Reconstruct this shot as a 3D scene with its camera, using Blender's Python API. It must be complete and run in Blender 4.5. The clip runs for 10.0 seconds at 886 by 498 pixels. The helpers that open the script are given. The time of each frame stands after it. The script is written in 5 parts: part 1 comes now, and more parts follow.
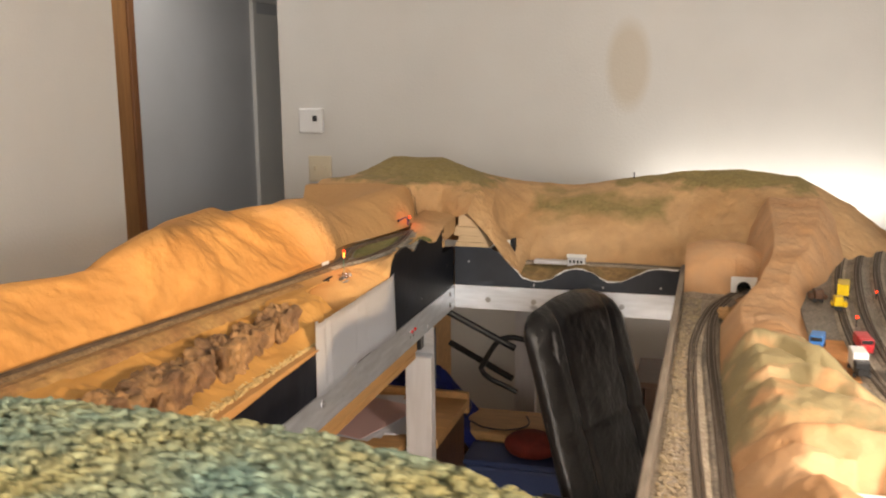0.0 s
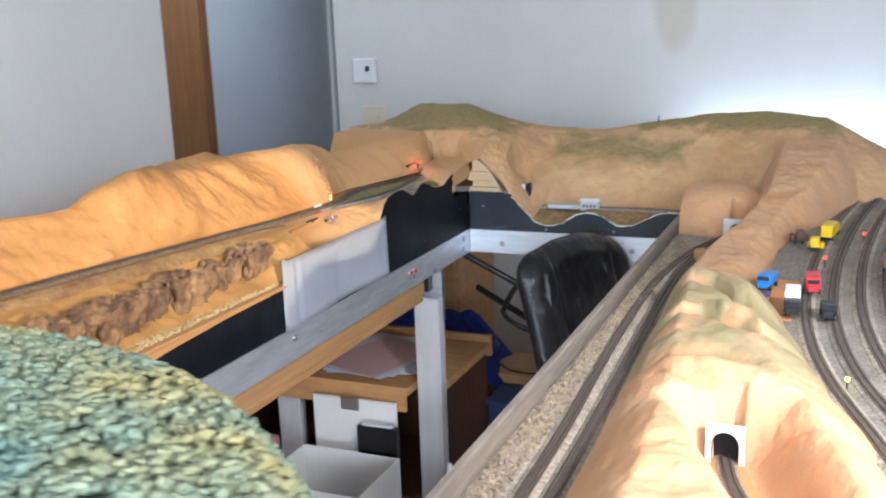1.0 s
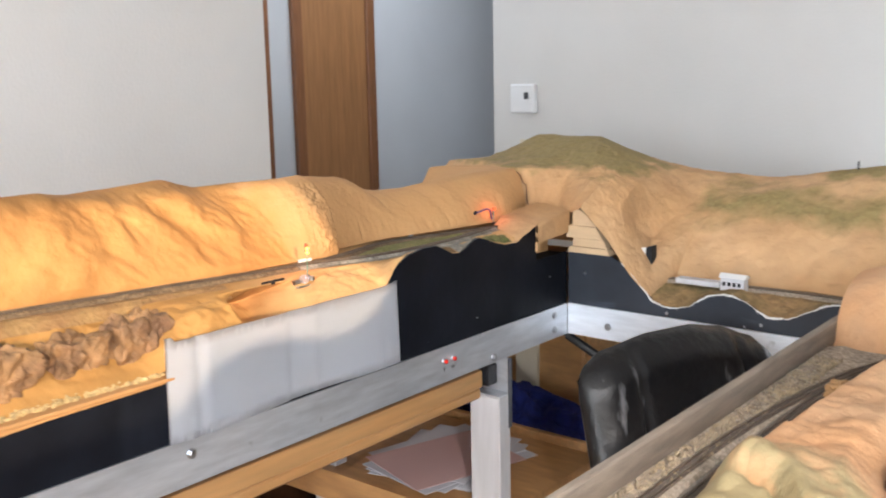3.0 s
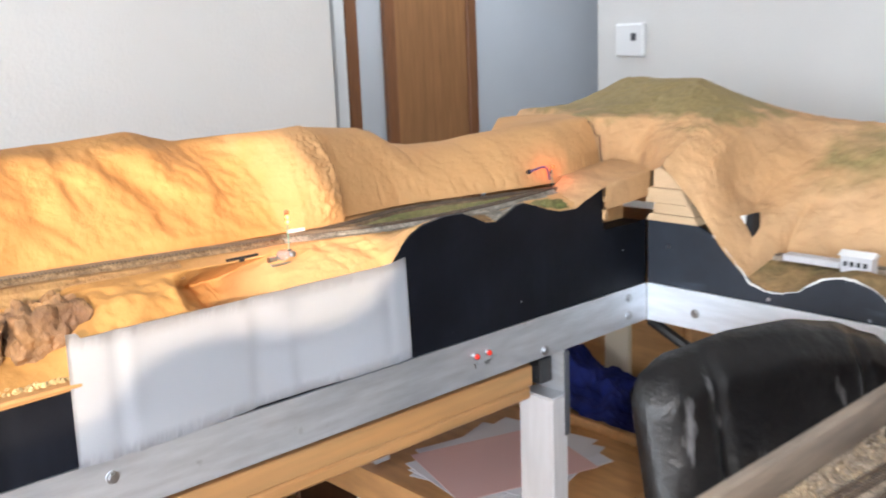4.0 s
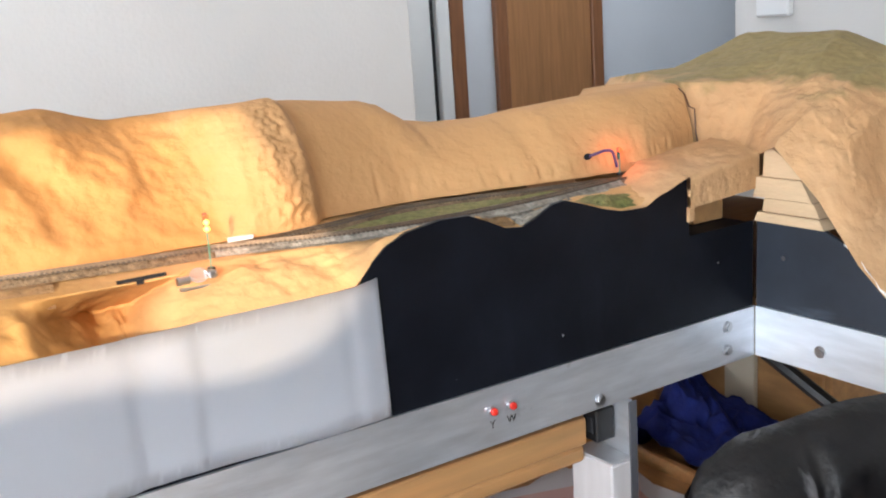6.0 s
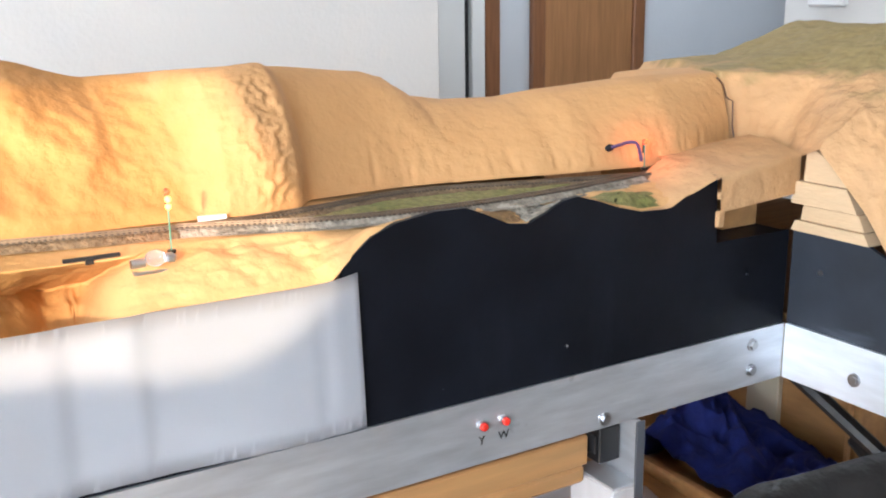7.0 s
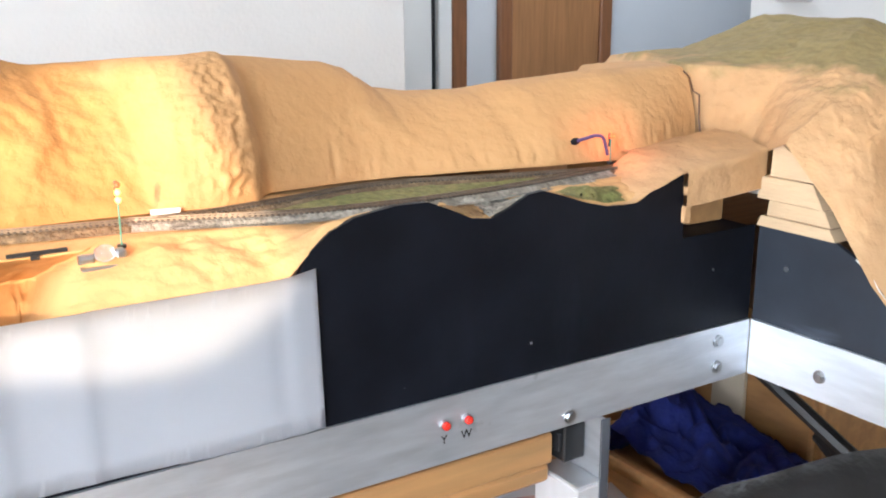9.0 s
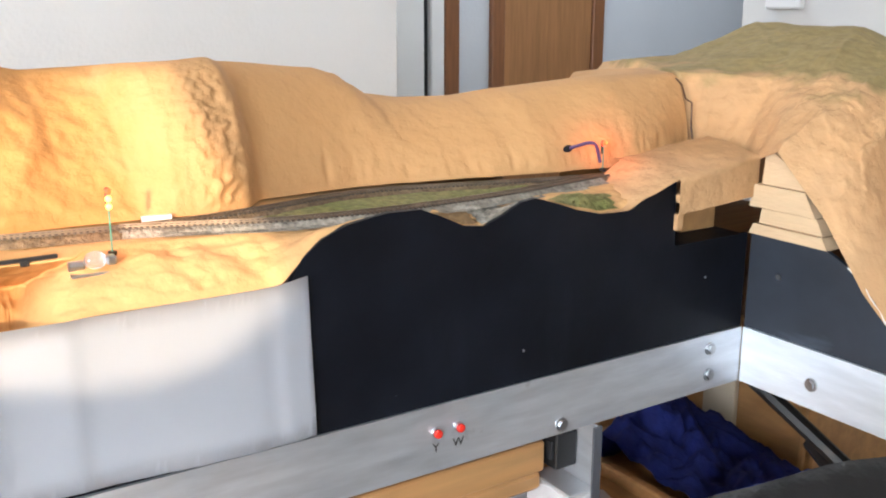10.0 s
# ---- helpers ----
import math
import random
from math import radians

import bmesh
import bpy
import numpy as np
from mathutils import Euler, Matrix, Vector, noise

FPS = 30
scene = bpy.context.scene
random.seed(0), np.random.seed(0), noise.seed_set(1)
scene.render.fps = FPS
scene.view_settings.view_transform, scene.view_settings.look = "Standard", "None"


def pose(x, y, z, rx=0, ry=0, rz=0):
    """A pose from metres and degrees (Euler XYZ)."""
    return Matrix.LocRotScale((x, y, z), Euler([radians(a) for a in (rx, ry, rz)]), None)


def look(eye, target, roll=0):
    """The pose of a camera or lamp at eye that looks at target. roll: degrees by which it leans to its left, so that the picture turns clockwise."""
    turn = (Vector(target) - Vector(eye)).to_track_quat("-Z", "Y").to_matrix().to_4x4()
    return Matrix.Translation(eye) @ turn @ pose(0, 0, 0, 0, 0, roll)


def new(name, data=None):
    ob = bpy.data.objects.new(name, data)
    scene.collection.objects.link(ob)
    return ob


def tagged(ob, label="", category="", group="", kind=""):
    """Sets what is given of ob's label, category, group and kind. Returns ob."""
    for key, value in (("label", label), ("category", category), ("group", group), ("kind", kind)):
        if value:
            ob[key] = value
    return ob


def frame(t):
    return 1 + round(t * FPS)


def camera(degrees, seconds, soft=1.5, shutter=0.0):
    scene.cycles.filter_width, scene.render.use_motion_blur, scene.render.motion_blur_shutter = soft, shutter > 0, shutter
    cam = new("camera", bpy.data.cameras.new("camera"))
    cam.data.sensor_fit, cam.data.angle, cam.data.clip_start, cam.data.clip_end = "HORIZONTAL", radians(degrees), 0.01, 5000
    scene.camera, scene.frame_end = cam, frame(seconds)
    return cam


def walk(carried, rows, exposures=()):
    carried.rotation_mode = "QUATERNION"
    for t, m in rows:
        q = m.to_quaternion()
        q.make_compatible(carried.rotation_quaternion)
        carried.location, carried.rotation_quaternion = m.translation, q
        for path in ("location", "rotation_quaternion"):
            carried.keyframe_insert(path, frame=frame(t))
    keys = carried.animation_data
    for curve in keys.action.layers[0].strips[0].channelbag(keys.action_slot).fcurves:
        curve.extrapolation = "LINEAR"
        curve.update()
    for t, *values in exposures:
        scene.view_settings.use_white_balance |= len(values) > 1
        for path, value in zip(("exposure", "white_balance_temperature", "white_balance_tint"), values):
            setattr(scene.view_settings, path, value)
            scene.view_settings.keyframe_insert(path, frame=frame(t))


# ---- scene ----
cam = camera(48.9, 10.0, soft=2.0, shutter=0.5)
PATH = [
    (0, (0.149, 0.068, 1.677), (-0.384, 1.961, 1.311), -0.5),
    (0.5, (0.344, 0.063, 1.664), (-0.308, 1.913, 1.274), -2.1),
    (1, (0.481, 0.124, 1.652), (-0.287, 1.914, 1.199), -2.0),
    (1.5, (0.601, 0.318, 1.639), (-0.410, 1.990, 1.216), -3.0),
    (2, (0.584, 0.562, 1.602), (-0.492, 2.191, 1.167), -3.3),
    (2.5, (0.543, 0.766, 1.588), (-0.570, 2.381, 1.198), -4.1),
    (2.7, (0.550, 0.866, 1.572), (-0.612, 2.454, 1.214), -2.8),
    (3.8, (0.482, 1.348, 1.498), (-0.927, 2.708, 1.091), -1.7),
    (4, (0.443, 1.416, 1.492), (-1.006, 2.726, 1.061), -2.3),
    (4.5, (0.379, 1.565, 1.474), (-1.194, 2.718, 1.030), -2.1),
    (5, (0.339, 1.674, 1.457), (-1.336, 2.673, 1.011), -1.8),
    (5.3, (0.309, 1.699, 1.462), (-1.340, 2.733, 1.002), -2.5),
    (5.5, (0.293, 1.743, 1.456), (-1.337, 2.805, 0.991), -3.6),
    (5.7, (0.279, 1.781, 1.440), (-1.363, 2.832, 0.994), -4.4),
    (7, (0.174, 1.923, 1.421), (-1.498, 2.903, 0.927), -0.9),
    (7.5, (0.169, 1.926, 1.422), (-1.501, 2.909, 0.927), -0.3),
    (8, (0.167, 1.939, 1.419), (-1.485, 2.950, 0.920), -0.4),
    (8.5, (0.165, 1.939, 1.420), (-1.476, 2.967, 0.920), -0.6),
    (9, (0.157, 1.940, 1.417), (-1.477, 2.974, 0.909), -0.3),
    (9.5, (0.154, 1.939, 1.418), (-1.474, 2.985, 0.912), -0.1),
    (10, (0.154, 1.941, 1.419), (-1.473, 2.991, 0.920), -0.0),
]
EXPOSURES = [(0.0, -0.12, 8300, 16), (0.3, -0.07, 7800, 15), (0.6, 0.02, 6900, 13), (1.0, 0.15, 5700, 9), (1.5, 0.3, 6200, 11), (2.5, 0.35, 6500, 12), (4.0, 0.75, 6200, 11), (4.6, 0.86, 6200, 11), (5.0, 0.70, 6200, 11), (5.5, 0.6, 6200, 11), (7.0, 0.89, 6100, 10), (8.5, 0.98, 6050, 10), (9.6, 1.02, 6100, 10), (10.0, 0.85, 6250, 10)]
walk(cam, [(t, look(eye, target, roll)) for t, eye, target, roll in PATH], EXPOSURES)

# ---- world, sun, lamps, exposure ----
world = bpy.data.worlds.new("sky")
scene.world = world
world.use_nodes = True
wn = world.node_tree
sky = wn.nodes.new("ShaderNodeTexSky")
sky.sky_type = "NISHITA"
sky.sun_disc = False
sky.sun_elevation = radians(12)
sky.sun_rotation = radians(120)
wn.nodes["Background"].inputs[1].default_value = 0.12
wn.links.new(sky.outputs[0], wn.nodes["Background"].inputs[0])


def lamp(name, kind, m, energy, color, **more):
    data = bpy.data.lights.new(name, kind)
    data.energy, data.color = energy, color
    for key, value in more.items():
        if key == "angle":
            data.angle = value
        elif key == "size":
            data.size = value
        elif key == "size_y":
            data.shape, data.size_y = "RECTANGLE", value
        elif key == "spot":
            data.spot_size, data.spot_blend = value
        elif key == "soft":
            data.shadow_soft_size = value
    ob = new(name, data)
    ob.matrix_world = m
    return ob


SUN_WAY = Vector((-0.823, 0.529, -0.208))
lamp("sun", "SUN", look((3, -2, 3), Vector((3, -2, 3)) + SUN_WAY), 3.1, (1.0, 0.75, 0.48), angle=radians(0.45))
# warm clamp lamp over the near end of the middle table
lamp("clamp_lamp", "SPOT", look((1.05, 0.75, 1.95), (0.42, 1.30, 1.12)), 106, (1.0, 0.93, 0.88), spot=(radians(55), 0.7), soft=0.05)
# unseen area lamps added as soft daylight fill: right side, behind the camera, hall
lamp("side_fill_light", "AREA", look((2.36, -0.5, 2.02), (0, 1.0, 1.2)), 64, (0.74, 0.87, 1.0), size=1.6, size_y=0.5)
lamp("back_fill_light", "AREA", look((0.5, -1.96, 1.25), (0, 2, 1.1)), 265, (0.90, 0.95, 1.0), size=2.2, size_y=2.0)
lamp("hall_light", "AREA", look((-2.2, 4.1, 2.4), (-2.2, 4.1, 0)), 9.5, (0.86, 0.93, 1.0), size=0.6, size_y=1.6)
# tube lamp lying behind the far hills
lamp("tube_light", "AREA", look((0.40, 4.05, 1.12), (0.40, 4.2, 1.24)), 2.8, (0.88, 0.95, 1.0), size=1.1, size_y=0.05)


# ---- materials ----
def material(name, color, rough=0.6, metal=0.0, vary=0.0, scale=20.0, bump=0.0, bump_scale=60.0, second=None, mix_scale=3.0, stretch=(1, 1, 1), contrast=0.15, spec=0.5):
    """Two scales of colour variation on object coordinates, and fine relief."""
    m = bpy.data.materials.new(name)
    m.use_nodes = True
    nt = m.node_tree
    b = nt.nodes["Principled BSDF"]
    b.inputs["Roughness"].default_value = rough
    b.inputs["Metallic"].default_value = metal
    b.inputs["Specular IOR Level"].default_value = spec
    tc = nt.nodes.new("ShaderNodeTexCoord")
    mp = nt.nodes.new("ShaderNodeMapping")
    mp.inputs["Scale"].default_value = stretch
    nt.links.new(tc.outputs["Object"], mp.inputs[0])
    out = None
    rgb = nt.nodes.new("ShaderNodeRGB")
    rgb.outputs[0].default_value = (*color, 1)
    out = rgb.outputs[0]
    if second:
        n = nt.nodes.new("ShaderNodeTexNoise")
        n.inputs["Scale"].default_value = mix_scale
        n.inputs["Detail"].default_value = 5
        nt.links.new(mp.outputs[0], n.inputs["Vector"])
        r = nt.nodes.new("ShaderNodeMapRange")
        r.inputs[1].default_value, r.inputs[2].default_value = 0.5 - contrast, 0.5 + contrast
        nt.links.new(n.outputs[0], r.inputs[0])
        mx = nt.nodes.new("ShaderNodeMix")
        mx.data_type = "RGBA"
        nt.links.new(r.outputs[0], mx.inputs[0])
        nt.links.new(out, mx.inputs[6])
        mx.inputs[7].default_value = (*second, 1)
        out = mx.outputs[2]
    if vary:
        n = nt.nodes.new("ShaderNodeTexNoise")
        n.inputs["Scale"].default_value = scale
        n.inputs["Detail"].default_value = 6
        nt.links.new(mp.outputs[0], n.inputs["Vector"])
        r = nt.nodes.new("ShaderNodeMapRange")
        r.inputs[3].default_value, r.inputs[4].default_value = 1 - vary, 1 + vary
        r.inputs[1].default_value, r.inputs[2].default_value = 0.3, 0.7
        nt.links.new(n.outputs[0], r.inputs[0])
        hs = nt.nodes.new("ShaderNodeHueSaturation")
        nt.links.new(r.outputs[0], hs.inputs["Value"])
        nt.links.new(out, hs.inputs["Color"])
        out = hs.outputs[0]
    nt.links.new(out, b.inputs["Base Color"])
    if bump:
        n = nt.nodes.new("ShaderNodeTexNoise")
        n.inputs["Scale"].default_value = bump_scale
        n.inputs["Detail"].default_value = 8
        nt.links.new(mp.outputs[0], n.inputs["Vector"])
        bp = nt.nodes.new("ShaderNodeBump")
        bp.inputs["Strength"].default_value = 1.0
        bp.inputs["Distance"].default_value = bump
        nt.links.new(n.outputs[0], bp.inputs["Height"])
        nt.links.new(bp.outputs[0], b.inputs["Normal"])
    return m


def glow(name, color, strength):
    m = material(name, color, 0.3)
    b = m.node_tree.nodes["Principled BSDF"]
    b.inputs["Emission Color"].default_value = (*color, 1)
    b.inputs["Emission Strength"].default_value = strength
    return m


WALL = material("wall_paint", (0.70, 0.69, 0.67), 0.75, vary=0.03, scale=3, bump=0.001, bump_scale=90)
CEIL = material("ceiling_paint", (0.75, 0.74, 0.72), 0.9, bump=0.002, bump_scale=60)
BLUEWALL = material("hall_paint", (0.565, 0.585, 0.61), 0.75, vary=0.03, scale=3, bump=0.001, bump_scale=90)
WALLFAR = material("far_wall_paint", (0.60, 0.595, 0.58), 0.75, vary=0.03, scale=3, bump=0.001, bump_scale=90)


def soft_stain(m, cx, cz, rx, rz, color):
    """A faint oval stain with a soft edge on a wall that runs along x."""
    nt = m.node_tree
    b = nt.nodes["Principled BSDF"]
    old = b.inputs["Base Color"].links[0].from_socket
    tc = nt.nodes.new("ShaderNodeTexCoord")
    mp = nt.nodes.new("ShaderNodeMapping")
    mp.inputs["Scale"].default_value = (1 / rx, 0, 1 / rz)
    mp.inputs["Location"].default_value = (-cx / rx, 0, -cz / rz)
    nt.links.new(tc.outputs["Object"], mp.inputs[0])
    ln = nt.nodes.new("ShaderNodeVectorMath")
    ln.operation = "LENGTH"
    nt.links.new(mp.outputs[0], ln.inputs[0])
    mr = nt.nodes.new("ShaderNodeMapRange")
    mr.inputs[1].default_value, mr.inputs[2].default_value = 1.15, 0.75
    mr.inputs[3].default_value, mr.inputs[4].default_value = 0.0, 1.0
    nt.links.new(ln.outputs["Value"], mr.inputs[0])
    mx = nt.nodes.new("ShaderNodeMix")
    mx.data_type = "RGBA"
    nt.links.new(mr.outputs[0], mx.inputs[0])
    nt.links.new(old, mx.inputs[6])
    mx.inputs[7].default_value = (*color, 1)
    nt.links.new(mx.outputs[2], b.inputs["Base Color"])


soft_stain(WALLFAR, -0.215, 1.68, 0.088, 0.18, (0.55, 0.505, 0.44))
FLOOR = material("laminate", (0.40, 0.23, 0.10), 0.4, vary=0.25, scale=8, stretch=(1, 10, 1), second=(0.22, 0.12, 0.05), mix_scale=2)
DOORWOOD = material("door_veneer", (0.33, 0.155, 0.06), 0.45, vary=0.18, scale=7, stretch=(12, 12, 0.8), bump=0.0004, bump_scale=30)
CASING = material("casing_wood", (0.22, 0.09, 0.035), 0.45, vary=0.15, scale=9, stretch=(10, 10, 1))
WHITETRIM = material("white_trim", (0.80, 0.80, 0.78), 0.5, vary=0.02, scale=5)
def wear(m, scale, stretch, lo, hi, color):
    """Worn spots where a stretched noise peaks."""
    nt = m.node_tree
    b = nt.nodes["Principled BSDF"]
    old = b.inputs["Base Color"].links[0].from_socket
    tc = nt.nodes.new("ShaderNodeTexCoord")
    mp = nt.nodes.new("ShaderNodeMapping")
    mp.inputs["Scale"].default_value = stretch
    nt.links.new(tc.outputs["Object"], mp.inputs[0])
    n = nt.nodes.new("ShaderNodeTexNoise")
    n.inputs["Scale"].default_value = scale
    n.inputs["Detail"].default_value = 7
    nt.links.new(mp.outputs[0], n.inputs["Vector"])
    r = nt.nodes.new("ShaderNodeMapRange")
    r.inputs[1].default_value, r.inputs[2].default_value = lo, hi
    nt.links.new(n.outputs[0], r.inputs[0])
    mx = nt.nodes.new("ShaderNodeMix")
    mx.data_type = "RGBA"
    nt.links.new(r.outputs[0], mx.inputs[0])
    nt.links.new(old, mx.inputs[6])
    mx.inputs[7].default_value = (*color, 1)
    nt.links.new(mx.outputs[2], b.inputs["Base Color"])


PLASTER = material("painted_plaster", (0.535, 0.265, 0.082), 0.8, vary=0.10, scale=14, second=(0.48, 0.225, 0.066), mix_scale=6, bump=0.0022, bump_scale=85)


def second_tone(m, y0, y1, color, other):
    """A paler coat or sunlit tone that takes over along y with a ragged edge."""
    nt = m.node_tree
    b = nt.nodes["Principled BSDF"]
    old = b.inputs["Base Color"].links[0].from_socket
    tc = nt.nodes.new("ShaderNodeTexCoord")
    sp = nt.nodes.new("ShaderNodeSeparateXYZ")
    nt.links.new(tc.outputs["Object"], sp.inputs[0])
    n = nt.nodes.new("ShaderNodeTexNoise")
    n.inputs["Scale"].default_value = 18
    n.inputs["Detail"].default_value = 7
    nt.links.new(tc.outputs["Object"], n.inputs["Vector"])
    shift = nt.nodes.new("ShaderNodeMath")
    shift.operation = "MULTIPLY_ADD"
    shift.inputs[1].default_value = 0.12
    nt.links.new(n.outputs[0], shift.inputs[0])
    nt.links.new(sp.outputs[1], shift.inputs[2])
    r = nt.nodes.new("ShaderNodeMapRange")
    r.inputs[1].default_value, r.inputs[2].default_value = y0 + 0.06, y1 + 0.06
    nt.links.new(shift.outputs[0], r.inputs[0])
    fine = nt.nodes.new("ShaderNodeMix")
    fine.data_type = "RGBA"
    fine.inputs[6].default_value, fine.inputs[7].default_value = (*color, 1), (*other, 1)
    nt.links.new(n.outputs[0], fine.inputs[0])
    mx = nt.nodes.new("ShaderNodeMix")
    mx.data_type = "RGBA"
    nt.links.new(r.outputs[0], mx.inputs[0])
    nt.links.new(old, mx.inputs[6])
    nt.links.new(fine.outputs[2], mx.inputs[7])
    nt.links.new(mx.outputs[2], b.inputs["Base Color"])


second_tone(PLASTER, 2.165, 2.225, (0.58, 0.325, 0.135), (0.55, 0.295, 0.118))
BANK = material("bank_paint", (0.47, 0.255, 0.078), 0.8, vary=0.12, scale=16, second=(0.40, 0.205, 0.058), mix_scale=7, bump=0.0018, bump_scale=95)
# sunlight on the bank's far part painted in as a paler tone
second_tone(BANK, 1.99, 2.10, (0.66, 0.40, 0.18), (0.60, 0.335, 0.13))
ROUGHROCK = material("rough_plaster", (0.52, 0.31, 0.145), 0.85, vary=0.15, scale=30, second=(0.40, 0.21, 0.08), mix_scale=9, bump=0.010, bump_scale=75)
FOAM = material("carved_foam", (0.57, 0.345, 0.17), 0.8, vary=0.08, scale=22, second=(0.52, 0.30, 0.135), mix_scale=5, bump=0.004, bump_scale=55)
RAWFOAM = material("raw_foam_board", (0.64, 0.455, 0.275), 0.8, vary=0.06, scale=20, bump=0.001, bump_scale=80, stretch=(1, 1, 4))

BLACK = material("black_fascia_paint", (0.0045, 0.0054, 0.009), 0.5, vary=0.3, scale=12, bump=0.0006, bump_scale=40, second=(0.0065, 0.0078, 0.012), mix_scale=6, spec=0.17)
wear(BLACK, 30, (1, 1, 1), 0.735, 0.76, (0.25, 0.27, 0.30))
wear(BLACK, 5, (1, 2, 0.6), 0.60, 0.82, (0.016, 0.019, 0.027))
# far fascia's black, lightened and blued to paint in the window's sheen
SHEENBLACK = material("sheen_black_paint", (0.019, 0.024, 0.034), 0.55, vary=0.25, scale=10, bump=0.0006, bump_scale=40, second=(0.026, 0.032, 0.044), mix_scale=5)
wear(SHEENBLACK, 40, (1, 1, 1), 0.72, 0.75, (0.26, 0.29, 0.33))
wear(SHEENBLACK, 11, (0.5, 1, 2.5), 0.66, 0.78, (0.07, 0.085, 0.11))
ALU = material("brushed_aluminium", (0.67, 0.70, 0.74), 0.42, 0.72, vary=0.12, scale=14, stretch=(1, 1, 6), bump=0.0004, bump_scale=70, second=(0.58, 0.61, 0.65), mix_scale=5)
wear(ALU, 22, (1, 1, 1), 0.66, 0.72, (0.42, 0.44, 0.46))
# window sheen on the far channel put into a paler, bluer aluminium
SHEENALU = material("sheen_aluminium", (0.86, 0.91, 0.97), 0.4, 0.35, vary=0.08, scale=14, stretch=(1, 1, 6), bump=0.0004, bump_scale=70, second=(0.76, 0.81, 0.88), mix_scale=5)
wear(SHEENALU, 18, (1, 1, 1), 0.66, 0.72, (0.45, 0.48, 0.52))
STEEL = material("zinc_steel", (0.46, 0.47, 0.49), 0.34, 1.0)
PINE = material("pine_board", (0.45, 0.255, 0.105), 0.55, vary=0.16, scale=6, stretch=(14, 1.2, 14), bump=0.0004, bump_scale=40, second=(0.42, 0.22, 0.085), mix_scale=3)
GREYWOOD = material("primed_wood", (0.58, 0.58, 0.60), 0.6, vary=0.06, scale=14, stretch=(4, 4, 0.6))
EDGEWOOD = material("worn_grey_wood", (0.255, 0.205, 0.16), 0.7, vary=0.2, scale=14, stretch=(8, 1, 8), second=(0.18, 0.145, 0.115), mix_scale=5, bump=0.001, bump_scale=60)
PAPER = material("white_paper", (0.66, 0.69, 0.75), 0.7, vary=0.015, scale=4)
PALEBALLAST = material("pale_ballast", (0.36, 0.325, 0.27), 0.95, vary=0.4, scale=170, bump=0.004, bump_scale=190, second=(0.20, 0.175, 0.14), mix_scale=34)
BALLAST = material("grey_ballast", (0.32, 0.27, 0.215), 0.95, vary=0.45, scale=160, bump=0.006, bump_scale=190, second=(0.43, 0.355, 0.275), mix_scale=18)
DARKBALLAST = material("dark_ballast", (0.21, 0.178, 0.148), 0.95, vary=0.45, scale=160, bump=0.005, bump_scale=190, second=(0.31, 0.26, 0.21), mix_scale=14)
TIE = material("dark_tie", (0.095, 0.073, 0.056), 0.8, vary=0.2, scale=80)
RAIL = material("tarnished_rail", (0.25, 0.19, 0.14), 0.4, 0.8, vary=0.2, scale=40)
BROWNBALLAST = material("brown_ballast", (0.14, 0.092, 0.052), 0.95, vary=0.4, scale=150, bump=0.005, bump_scale=190, second=(0.22, 0.15, 0.085), mix_scale=25)
BROWNDIRT = material("brown_dirt", (0.24, 0.125, 0.055), 0.9, vary=0.25, scale=60, bump=0.004, bump_scale=120, second=(0.33, 0.20, 0.08), mix_scale=14)
GRAVEL = material("tan_gravel", (0.52, 0.385, 0.19), 0.95, vary=0.3, scale=140, bump=0.008, bump_scale=150)
ROCK = material("rock_casting", (0.15, 0.083, 0.047), 0.8, vary=0.45, scale=45, bump=0.008, bump_scale=60, second=(0.27, 0.155, 0.072), mix_scale=16, contrast=0.10)
GRASSM = material("static_grass", (0.155, 0.165, 0.045), 0.95, vary=0.35, scale=120, bump=0.004, bump_scale=160, second=(0.25, 0.215, 0.085), mix_scale=16)
FOLIAGE = material("clump_foliage", (0.150, 0.240, 0.205), 0.9, vary=0.28, scale=75, second=(0.32, 0.295, 0.14), mix_scale=9, contrast=0.16, bump=0.003, bump_scale=130)
MOUNDBASE = material("mound_base", (0.19, 0.235, 0.15), 0.95, vary=0.3, scale=40)
LEATHER = material("black_leather", (0.005, 0.005, 0.006), 0.30, vary=0.3, scale=20, bump=0.0025, bump_scale=55, second=(0.010, 0.0095, 0.010), mix_scale=9, spec=0.38)
wear(LEATHER, 9, (2.2, 2.2, 0.5), 0.66, 0.74, (0.16, 0.16, 0.17))
BLACKPLASTIC = material("black_plastic", (0.012, 0.012, 0.013), 0.4)
WHITEPLASTIC = material("white_plastic", (0.72, 0.73, 0.74), 0.4)
IVORY = material("ivory_plastic", (0.62, 0.55, 0.42), 0.45)
# near black; in bores and the corner gap it paints in their shade
DARK = material("dark_void", (0.01, 0.01, 0.012), 0.8)
PINKPAPER = material("pink_paper", (0.66, 0.46, 0.46), 0.7)
RUBBLE = material("rubble", (0.25, 0.20, 0.15), 0.95, vary=0.4, scale=90, bump=0.003, bump_scale=120, second=(0.33, 0.255, 0.16), mix_scale=30)
NAVY = material("navy_cloth", (0.007, 0.017, 0.16), 0.9, vary=0.25, scale=30, bump=0.002, bump_scale=140, second=(0.010, 0.022, 0.17), mix_scale=8)
PINK = material("pink_plastic", (0.50, 0.22, 0.22), 0.5, vary=0.06, scale=9)
REDCAP = material("red_button", (0.75, 0.04, 0.025), 0.25)
CARD = material("white_card", (0.78, 0.78, 0.76), 0.6)
